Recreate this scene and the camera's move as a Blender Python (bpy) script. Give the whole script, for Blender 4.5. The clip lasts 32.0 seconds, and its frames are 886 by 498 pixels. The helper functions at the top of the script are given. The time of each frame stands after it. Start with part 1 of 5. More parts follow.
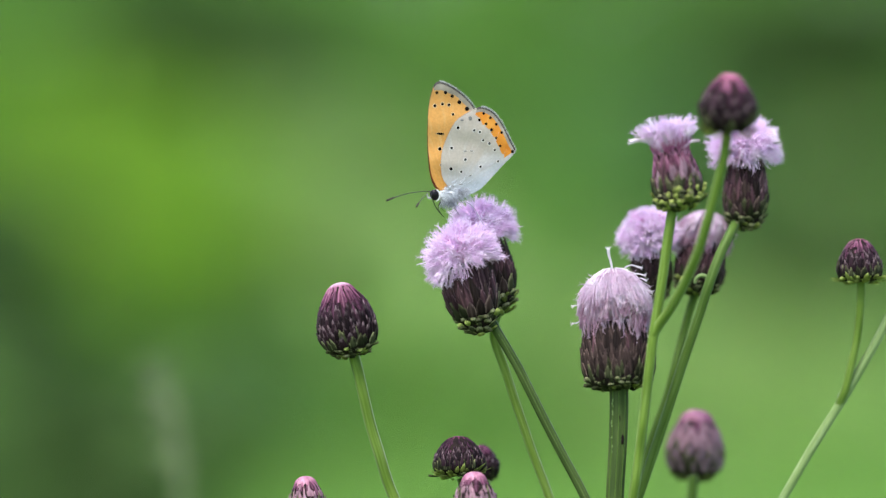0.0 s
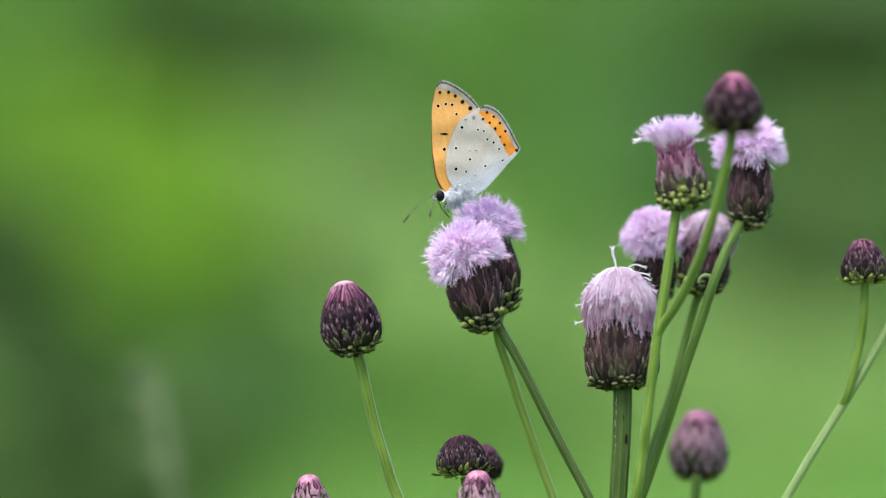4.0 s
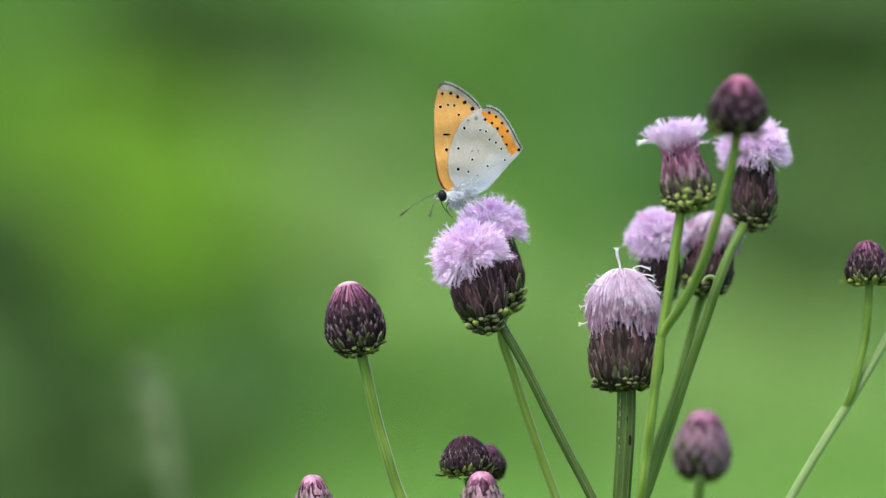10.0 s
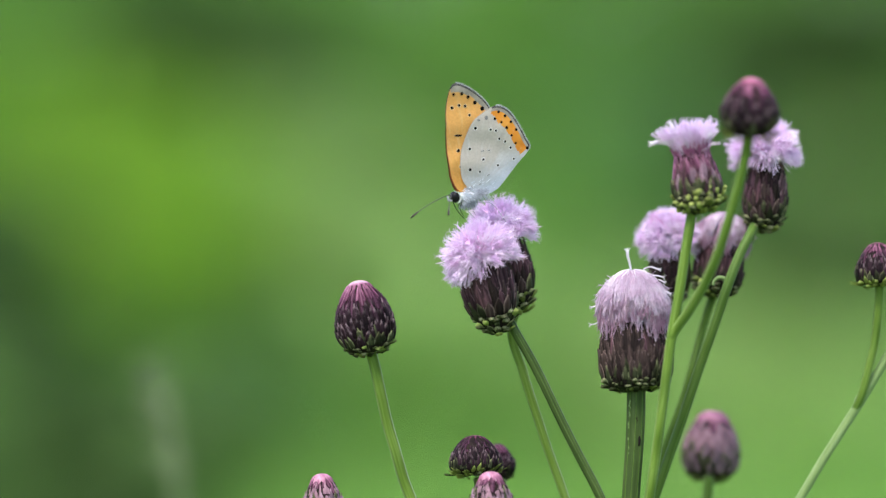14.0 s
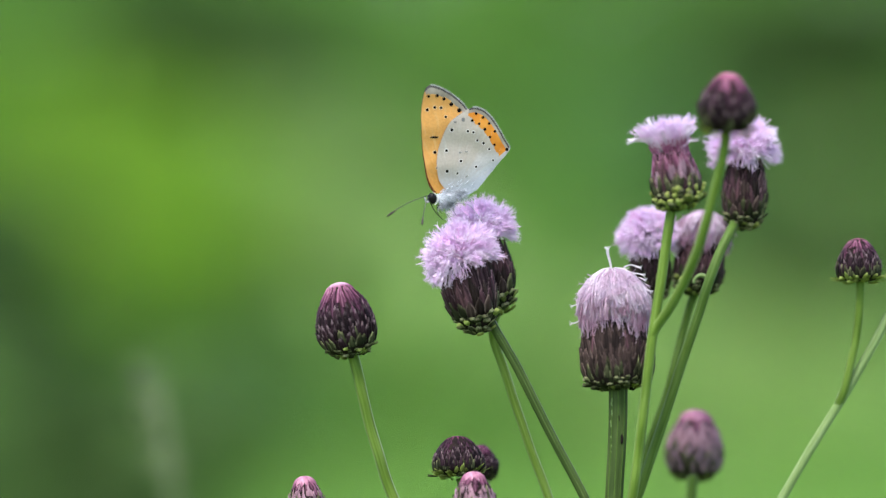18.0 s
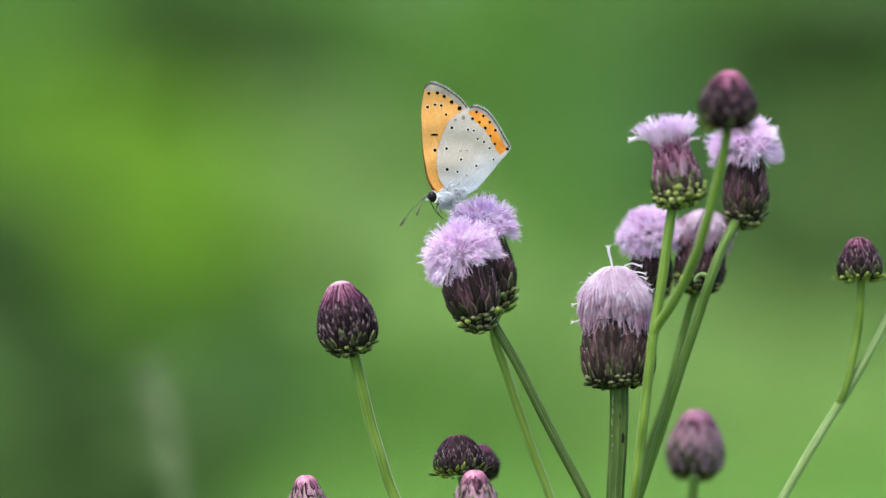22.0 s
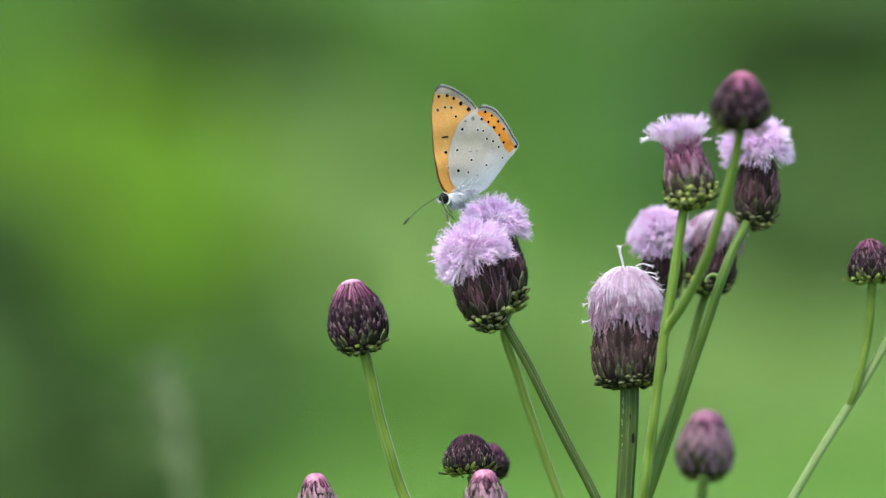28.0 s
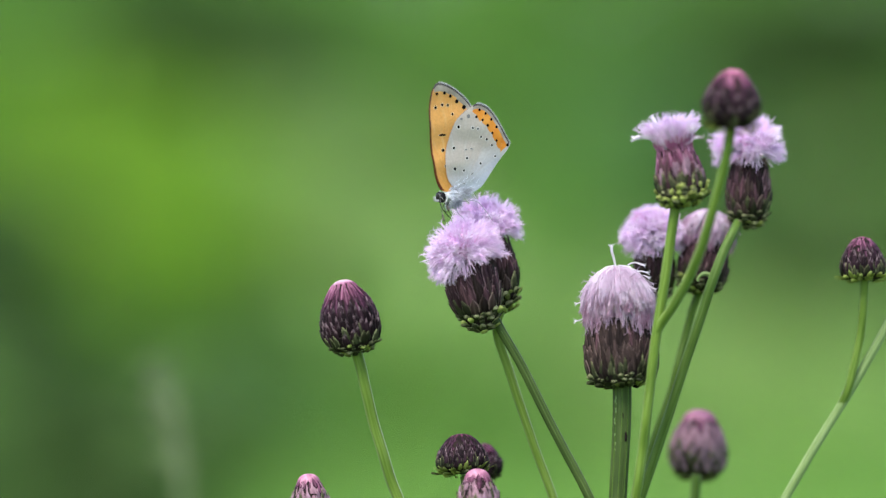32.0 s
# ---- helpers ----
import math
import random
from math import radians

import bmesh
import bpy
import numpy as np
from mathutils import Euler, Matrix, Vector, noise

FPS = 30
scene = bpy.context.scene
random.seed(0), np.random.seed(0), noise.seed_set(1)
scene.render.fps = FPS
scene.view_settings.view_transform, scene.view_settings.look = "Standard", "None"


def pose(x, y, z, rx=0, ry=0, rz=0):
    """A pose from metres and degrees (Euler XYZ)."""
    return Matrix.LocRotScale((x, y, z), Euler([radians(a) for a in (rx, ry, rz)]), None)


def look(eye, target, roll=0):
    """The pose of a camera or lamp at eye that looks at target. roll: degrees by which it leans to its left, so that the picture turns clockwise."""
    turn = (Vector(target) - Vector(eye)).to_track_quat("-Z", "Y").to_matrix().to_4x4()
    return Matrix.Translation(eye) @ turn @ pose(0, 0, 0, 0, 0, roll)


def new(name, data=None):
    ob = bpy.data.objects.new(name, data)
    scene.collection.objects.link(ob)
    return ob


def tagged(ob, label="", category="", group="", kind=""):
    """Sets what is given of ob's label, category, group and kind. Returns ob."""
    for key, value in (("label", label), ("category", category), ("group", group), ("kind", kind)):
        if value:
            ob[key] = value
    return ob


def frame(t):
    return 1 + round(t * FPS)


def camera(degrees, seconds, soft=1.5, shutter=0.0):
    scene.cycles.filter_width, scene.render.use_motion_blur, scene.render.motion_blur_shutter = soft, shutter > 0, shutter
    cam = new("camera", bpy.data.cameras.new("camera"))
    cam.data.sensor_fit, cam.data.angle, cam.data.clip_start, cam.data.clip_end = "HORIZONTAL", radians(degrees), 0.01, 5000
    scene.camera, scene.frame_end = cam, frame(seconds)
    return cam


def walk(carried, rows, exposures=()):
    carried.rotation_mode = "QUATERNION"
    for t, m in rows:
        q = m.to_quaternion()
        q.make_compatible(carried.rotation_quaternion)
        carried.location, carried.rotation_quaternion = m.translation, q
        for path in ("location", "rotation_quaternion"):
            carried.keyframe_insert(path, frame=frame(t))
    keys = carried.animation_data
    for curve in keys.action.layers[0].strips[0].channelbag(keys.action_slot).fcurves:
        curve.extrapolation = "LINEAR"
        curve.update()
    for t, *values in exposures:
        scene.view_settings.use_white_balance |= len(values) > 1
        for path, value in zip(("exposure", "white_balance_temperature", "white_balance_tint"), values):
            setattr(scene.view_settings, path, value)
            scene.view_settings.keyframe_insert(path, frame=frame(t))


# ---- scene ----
EXPOSE = 1.73
# The camera stands still on level ground and looks along +y through a long lens.
EYE_H = 0.42        # height of the lens over the ground
DIST = 0.87         # lens to the plane in focus, which is y = 0
cam = camera(10.3, 32.0, soft=1.35)
cam.data.dof.use_dof = True
cam.data.dof.focus_distance = DIST
cam.data.dof.aperture_fstop = 5.6
walk(cam, [(0.0, pose(0, -DIST, EYE_H, 90, 0, 0)), (32.0, pose(0, -DIST, EYE_H, 90, 0, 0))], exposures=[(0.0, EXPOSE), (32.0, EXPOSE)])

# ---- light: a bright overcast day, soft light from above and a little from the left ----
world = bpy.data.worlds.new("sky")
scene.world = world
world.use_nodes = True
wn = world.node_tree.nodes
sky = wn.new("ShaderNodeTexSky")
sky.sky_type, sky.sun_disc = "NISHITA", False
sky.sun_elevation, sky.sun_rotation = radians(62), radians(210)
sky.air_density, sky.dust_density = 1.0, 2.0
world.node_tree.links.new(sky.outputs[0], wn["Background"].inputs[0])
wn["Background"].inputs[1].default_value = 0.12
sun = new("sun", bpy.data.lights.new("sun", "SUN"))
sun.data.energy, sun.data.angle, sun.data.color = 1.5, radians(45), (1.0, 0.96, 0.9)
sun.matrix_world = look((-1.1, -1.9, 4.1), (0, 0, 0))

# ---- helpers of this scene ----
MM = 0.001
rng = random.Random(7)


def spot(x, y, w=0.0):
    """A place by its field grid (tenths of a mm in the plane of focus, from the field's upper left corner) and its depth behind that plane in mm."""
    k = 1 + w * MM / DIST
    return Vector(((x - 784) * 1e-4 * k, w * MM, EYE_H + (441 - y) * 1e-4 * k))


def mesh_of(name, verts, faces, mats, slots=None, smooth=True):
    me = bpy.data.meshes.new(name)
    me.from_pydata([tuple(v) for v in verts], [], faces)
    for m in (mats if isinstance(mats, (list, tuple)) else [mats]):
        me.materials.append(m)
    if slots is not None:
        me.polygons.foreach_set("material_index", slots)
    if smooth:
        me.polygons.foreach_set("use_smooth", [True] * len(me.polygons))
    me.update()
    return me


def part(name, me, parent, m=None, label="", kind=""):
    ob = new(name, me)
    ob.parent = parent
    if m is not None:
        ob.matrix_basis = m
    if label or kind:
        tagged(ob, label, kind=kind)
    return ob


def smooth_line(pts, n=8):
    """Catmull-Rom through the points."""
    p = [Vector(q) for q in pts]
    p = [2 * p[0] - p[1]] + p + [2 * p[-1] - p[-2]]
    out = []
    for i in range(1, len(p) - 2):
        a, b, c, d = p[i - 1:i + 3]
        for k in range(n):
            t = k / n
            out.append(0.5 * (2 * b + (c - a) * t + (2 * a - 5 * b + 4 * c - d) * t * t + (3 * b - a - 3 * c + d) * t ** 3))
    return out + [p[-2]]


def tube(line, radius, sides=10, rib=0.0, caps=True):
    """Vertices and faces of a tube along a line; radius is a function of 0..1; rib makes every other edge proud."""
    verts, faces = [], []
    n = len(line)
    up = Vector((0.13, 1, 0.07)).normalized()
    for i, p in enumerate(line):
        t = (line[min(i + 1, n - 1)] - line[max(i - 1, 0)]).normalized()
        a = t.cross(up).normalized()
        b = a.cross(t).normalized()
        r = radius(i / (n - 1))
        for k in range(sides):
            f = 2 * math.pi * k / sides
            q = r * (1 + (rib if k % 2 else -rib))
            verts.append(p + a * (math.cos(f) * q) + b * (math.sin(f) * q))
    for i in range(n - 1):
        for k in range(sides):
            j = (k + 1) % sides
            faces.append((i * sides + k, i * sides + j, (i + 1) * sides + j, (i + 1) * sides + k))
    if caps:
        faces.append(tuple(range(sides))[::-1])
        faces.append(tuple((n - 1) * sides + k for k in range(sides)))
    return verts, faces


def merge(*groups):
    verts, faces = [], []
    for v, f in groups:
        o = len(verts)
        verts += list(v)
        faces += [tuple(i + o for i in q) for q in f]
    return verts, faces


def ball(centre, rx, ry, rz, seg=14, rings=9, bump=0.0, seed=0):
    verts, faces = [], []
    for i in range(rings + 1):
        a = math.pi * i / rings
        for k in range(seg):
            f = 2 * math.pi * k / seg
            d = Vector((math.sin(a) * math.cos(f), math.sin(a) * math.sin(f), math.cos(a)))
            s = 1 + bump * noise.noise(d * 2.3 + Vector((seed, 0, 0)))
            verts.append(Vector(centre) + Vector((d.x * rx, d.y * ry, d.z * rz)) * s)
    for i in range(rings):
        for k in range(seg):
            j = (k + 1) % seg
            faces.append((i * seg + k, (i + 1) * seg + k, (i + 1) * seg + j, i * seg + j))
    return verts, faces


# ---- materials ----
def material(name, stops, rough=0.6, scale=600.0, detail=4.0, bump=0.15, through_light=0.0, vary=0.25, per="", axis="", span=(0, 1), spec=0.4, metal=0.0, coat=0.0, axis_mix=0.75, stretch=(1, 1, 1), lane=False):
    """A procedural surface. stops: colours from first to last, picked by noise and, where axis is X, Y, Z or A (distance from
    the middle line), by that local axis over span. per: 'object' or 'island' for chance variation. through_light: share that passes through."""
    m = bpy.data.materials.new(name)
    m.use_nodes = True
    nt = m.node_tree
    N, L = nt.nodes, nt.links
    b = N["Principled BSDF"]
    co = N.new("ShaderNodeTexCoord")
    mp = N.new("ShaderNodeMapping")
    mp.inputs["Scale"].default_value = stretch
    if lane:
        own = N.new("ShaderNodeAttribute")
        own.attribute_name = "lane"
        L.new(own.outputs["Vector"], mp.inputs[0])
    else:
        L.new(co.outputs["Object"], mp.inputs[0])
    no = N.new("ShaderNodeTexNoise")
    no.inputs["Scale"].default_value, no.inputs["Detail"].default_value = scale, detail
    L.new(mp.outputs[0], no.inputs["Vector"])
    fac = no.outputs["Fac"]
    wide = N.new("ShaderNodeMapRange")
    wide.inputs[1].default_value, wide.inputs[2].default_value = 0.3, 0.7
    L.new(fac, wide.inputs[0])
    fac = wide.outputs[0]
    if axis:
        xyz = N.new("ShaderNodeSeparateXYZ")
        L.new(co.outputs["Object"], xyz.inputs[0])
        val = xyz.outputs["X" if axis == "A" else axis]
        if axis == "A":
            ab = N.new("ShaderNodeMath")
            ab.operation = "ABSOLUTE"
            L.new(val, ab.inputs[0])
            val = ab.outputs[0]
        mr = N.new("ShaderNodeMapRange")
        mr.inputs[1].default_value, mr.inputs[2].default_value = span
        L.new(val, mr.inputs[0])
        mx = N.new("ShaderNodeMix")
        mx.inputs[0].default_value = axis_mix
        L.new(fac, mx.inputs[2])
        L.new(mr.outputs[0], mx.inputs[3])
        fac = mx.outputs[0]
    ramp = N.new("ShaderNodeValToRGB")
    el = ramp.color_ramp.elements
    while len(el) < len(stops):
        el.new(0.5)
    for i, c in enumerate(stops):
        el[i].position = i / max(1, len(stops) - 1)
        el[i].color = (*c, 1)
    L.new(fac, ramp.inputs[0])
    col = ramp.outputs[0]
    if per:
        inf = N.new("ShaderNodeObjectInfo" if per == "object" else "ShaderNodeNewGeometry")
        rnd = inf.outputs["Random" if per == "object" else "Random Per Island"]
        hs = N.new("ShaderNodeHueSaturation")
        mr = N.new("ShaderNodeMapRange")
        mr.inputs[3].default_value, mr.inputs[4].default_value = 1 - vary, 1 + vary
        L.new(rnd, mr.inputs[0])
        L.new(mr.outputs[0], hs.inputs["Value"])
        L.new(col, hs.inputs["Color"])
        col = hs.outputs[0]
    L.new(col, b.inputs["Base Color"])
    b.inputs["Roughness"].default_value = rough
    b.inputs["Specular IOR Level"].default_value = spec
    b.inputs["Metallic"].default_value = metal
    b.inputs["Coat Weight"].default_value = coat
    if bump:
        bp = N.new("ShaderNodeBump")
        bp.inputs["Strength"].default_value, bp.inputs["Distance"].default_value = bump, 0.0001 if lane else 0.3 / scale
        L.new(no.outputs["Fac"], bp.inputs["Height"])
        L.new(bp.outputs[0], b.inputs["Normal"])
    if through_light:
        tr = N.new("ShaderNodeBsdfTranslucent")
        L.new(col, tr.inputs[0])
        ms = N.new("ShaderNodeMixShader")
        ms.inputs[0].default_value = through_light
        L.new(b.outputs[0], ms.inputs[1])
        L.new(tr.outputs[0], ms.inputs[2])
        L.new(ms.outputs[0], N["Material Output"].inputs[0])
    return m


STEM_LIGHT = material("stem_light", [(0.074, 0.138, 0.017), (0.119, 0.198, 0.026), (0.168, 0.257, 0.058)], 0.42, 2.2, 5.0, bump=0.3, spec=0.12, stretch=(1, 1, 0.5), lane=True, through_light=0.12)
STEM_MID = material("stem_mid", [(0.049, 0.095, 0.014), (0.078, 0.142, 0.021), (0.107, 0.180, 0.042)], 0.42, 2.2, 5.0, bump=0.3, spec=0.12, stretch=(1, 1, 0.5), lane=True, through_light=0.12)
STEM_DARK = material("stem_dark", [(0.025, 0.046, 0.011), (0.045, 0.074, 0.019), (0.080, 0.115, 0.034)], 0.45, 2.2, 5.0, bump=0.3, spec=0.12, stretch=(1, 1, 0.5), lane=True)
STEM_PALE = material("stem_pale", [(0.13, 0.2, 0.065), (0.18, 0.26, 0.09), (0.26, 0.34, 0.15)], 0.45, 2.2, 5.0, bump=0.3, spec=0.12, stretch=(1, 1, 0.5), lane=True)
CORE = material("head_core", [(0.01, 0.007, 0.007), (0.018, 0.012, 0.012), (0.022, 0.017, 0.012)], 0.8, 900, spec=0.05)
def scale_material(name, low, mid, tip, rib, edge, vary=0.35):
    """A dry bract one wide and one long: colour from its foot over its middle to its tip, a paler midrib, a margin tone
    and fine lengthwise grain. Pale margins are painted light on the scale's edge.
    """
    m = bpy.data.materials.new(name)
    m.use_nodes = True
    N, L = m.node_tree.nodes, m.node_tree.links
    b = N["Principled BSDF"]

    def ranged(value, a0, a1, b0=0.0, b1=1.0):
        mr = N.new("ShaderNodeMapRange")
        mr.interpolation_type = "SMOOTHSTEP"
        for k, v in ((1, a0), (2, a1), (3, b0), (4, b1)):
            mr.inputs[k].default_value = v
        L.new(value, mr.inputs[0])
        return mr.outputs[0]

    def maths(op, a, c):
        n = N.new("ShaderNodeMath")
        n.operation = op
        L.new(a, n.inputs[0])
        if isinstance(c, float):
            n.inputs[1].default_value = c
        else:
            L.new(c, n.inputs[1])
        return n.outputs[0]

    def blend(f, a, colour):
        n = N.new("ShaderNodeMix")
        n.data_type = "RGBA"
        L.new(f, n.inputs[0])
        L.new(a, n.inputs[6])
        n.inputs[7].default_value = (*colour, 1)
        return n.outputs[2]
    co, inf, xyz = N.new("ShaderNodeTexCoord"), N.new("ShaderNodeObjectInfo"), N.new("ShaderNodeSeparateXYZ")
    L.new(co.outputs["Object"], xyz.inputs[0])
    mp, no = N.new("ShaderNodeMapping"), N.new("ShaderNodeTexNoise")
    mp.inputs["Scale"].default_value = (7, 1.1, 1)
    L.new(co.outputs["Object"], mp.inputs[0])
    no.noise_dimensions = "4D"
    no.inputs["Scale"].default_value, no.inputs["Detail"].default_value = 1.6, 4
    L.new(mp.outputs[0], no.inputs["Vector"])
    L.new(maths("MULTIPLY", inf.outputs["Random"], 60.0), no.inputs["W"])
    grain = ranged(no.outputs["Fac"], 0.3, 0.7)
    ab = N.new("ShaderNodeMath")
    ab.operation = "ABSOLUTE"
    L.new(xyz.outputs["X"], ab.inputs[0])
    ramp = N.new("ShaderNodeValToRGB")
    el = ramp.color_ramp.elements
    for at, c in ((0.4, mid), (0.74, mid)):
        el.new(at).color = (*c, 1)
    el[0].color, el[3].color = (*low, 1), (*tip, 1)
    el[3].position = 0.96
    L.new(maths("ADD", xyz.outputs["Y"], maths("MULTIPLY", grain, 0.12)), ramp.inputs[0])
    col = blend(maths("MULTIPLY", ranged(ab.outputs[0], 0.03, 0.2, 1.0, 0.0), maths("ADD", maths("MULTIPLY", grain, 0.7), 0.15)), ramp.outputs[0], rib)
    half = maths("MINIMUM", maths("MAXIMUM", maths("MULTIPLY", maths("SUBTRACT", xyz.outputs["Y"], 1.05), -0.95), 0.02), 0.5)
    rim = ranged(maths("DIVIDE", ab.outputs[0], half), 0.66, 0.95)
    col = blend(maths("MULTIPLY", rim, maths("ADD", maths("MULTIPLY", grain, 0.6), 0.4)), col, edge)
    hs = N.new("ShaderNodeHueSaturation")
    L.new(ranged(inf.outputs["Random"], 0.0, 1.0, 1 - vary, 1 + vary), hs.inputs["Value"])
    L.new(maths("ADD", maths("MULTIPLY", no.outputs["Fac"], 0.06), 0.47), hs.inputs["Hue"])
    L.new(col, hs.inputs["Color"])
    L.new(hs.outputs[0], b.inputs["Base Color"])
    b.inputs["Roughness"].default_value, b.inputs["Specular IOR Level"].default_value = 0.6, 0.06
    bp = N.new("ShaderNodeBump")
    bp.inputs["Strength"].default_value, bp.inputs["Distance"].default_value = 0.35, 0.00012
    L.new(no.outputs["Fac"], bp.inputs["Height"])
    L.new(bp.outputs[0], b.inputs["Normal"])
    return m


BRACT_DARK = scale_material("bract_dark", (0.007, 0.004, 0.004), (0.022, 0.014, 0.013), (0.03, 0.019, 0.018), (0.05, 0.033, 0.03), (0.14, 0.1, 0.086), 0.6)
BRACT_PURPLE = scale_material("bract_purple", (0.012, 0.006, 0.008), (0.036, 0.018, 0.022), (0.05, 0.023, 0.03), (0.1, 0.05, 0.06), (0.27, 0.165, 0.18), 0.6)
BRACT_PINK = scale_material("bract_pink", (0.022, 0.006, 0.013), (0.09, 0.028, 0.054), (0.3, 0.13, 0.2), (0.24, 0.11, 0.165), (0.04, 0.01, 0.024))
# Pale tip and margin of the bud scales are glints put into the colour.
BRACT_BUD = scale_material("bract_bud", (0.005, 0.002, 0.003), (0.012, 0.006, 0.008), (0.15, 0.112, 0.118), (0.024, 0.012, 0.018), (0.06, 0.037, 0.046), 0.65)
BRACT_PLUM = scale_material("bract_plum", (0.01, 0.004, 0.007), (0.028, 0.01, 0.019), (0.075, 0.026, 0.05), (0.075, 0.032, 0.053), (0.01, 0.003, 0.007), 0.4)
BRACT_GREEN = scale_material("bract_green", (0.008, 0.009, 0.005), (0.028, 0.031, 0.015), (0.1, 0.104, 0.05), (0.04, 0.044, 0.022), (0.19, 0.19, 0.1), 0.55)
BRACT_LIME = scale_material("bract_lime", (0.03, 0.036, 0.01), (0.13, 0.155, 0.035), (0.33, 0.37, 0.11), (0.2, 0.23, 0.07), (0.22, 0.25, 0.07), 0.45)
BRACT_MAUVE = scale_material("bract_mauve", (0.055, 0.032, 0.044), (0.15, 0.092, 0.12), (0.26, 0.15, 0.2), (0.25, 0.165, 0.205), (0.22, 0.15, 0.18), 0.3)
BRACT_BLUSH = scale_material("bract_blush", (0.09, 0.048, 0.062), (0.2, 0.115, 0.14), (0.34, 0.175, 0.225), (0.27, 0.16, 0.195), (0.25, 0.15, 0.18), 0.25)
for m in (STEM_LIGHT, STEM_MID, STEM_PALE):
    down = m.node_tree.nodes["Principled BSDF"].inputs  # a fine pale down on the stalks
    down["Sheen Weight"].default_value, down["Sheen Roughness"].default_value = 0.22, 0.45
    down["Sheen Tint"].default_value = (0.88, 1.0, 0.84, 1)
LILAC = material("floret_lilac", [(0.9, 0.68, 0.91), (0.95, 0.81, 0.97), (0.98, 0.92, 0.99)], 0.6, 500, bump=0.0, through_light=0.55, per="island", vary=0.05, spec=0.2)
LILAC_PALE = material("floret_pale", [(0.54, 0.36, 0.5), (0.66, 0.51, 0.65), (0.8, 0.71, 0.8)], 0.6, 300, bump=0.0, through_light=0.45, per="island", vary=0.12, spec=0.2)
MAGENTA = material("floret_magenta", [(0.66, 0.3, 0.56), (0.78, 0.44, 0.68), (0.86, 0.6, 0.8)], 0.6, 700, bump=0.0, through_light=0.5, per="island", vary=0.1, spec=0.2)
ROSE = material("floret_rose", [(0.48, 0.15, 0.32), (0.6, 0.24, 0.43), (0.72, 0.4, 0.57)], 0.6, 700, bump=0.0, through_light=0.45, per="island", vary=0.12, spec=0.15)
HEART = material("floret_heart", [(0.66, 0.36, 0.6), (0.82, 0.56, 0.78), (0.9, 0.74, 0.89)], 0.8, 900, bump=0.3, spec=0.1)
WISP = material("floret_wisp", [(0.82, 0.74, 0.82), (0.92, 0.88, 0.92)], 0.6, 500, bump=0.0, through_light=0.3, per="island", vary=0.08, spec=0.2)
# Faded floret colour, darkened to paint the shade below the upper layer.
FADED_SHADED = material("floret_faded_shaded", [(0.38, 0.2, 0.3), (0.53, 0.34, 0.46), (0.68, 0.53, 0.64)], 0.6, 400, bump=0.0, through_light=0.4, per="island", vary=0.18, spec=0.2)
BUD_TIP = material("bud_tip", [(0.03, 0.011, 0.019), (0.09, 0.028, 0.055), (0.2, 0.075, 0.13), (0.56, 0.38, 0.46)], 0.8, 900, bump=0.3, axis="Z", span=(0.0002, 0.0022), spec=0.1)
BUD_ROSE = material("bud_rose", [(0.03, 0.012, 0.02), (0.13, 0.036, 0.07), (0.4, 0.15, 0.23)], 0.8, 900, bump=0.2, axis="Z", span=(0.0, 0.0019), spec=0.1)
BUD_PINK = material("bud_pink", [(0.19, 0.06, 0.11), (0.31, 0.12, 0.19), (0.46, 0.23, 0.31)], 0.6, 900, bump=0.4, stretch=(1, 1, 0.15), spec=0.2)
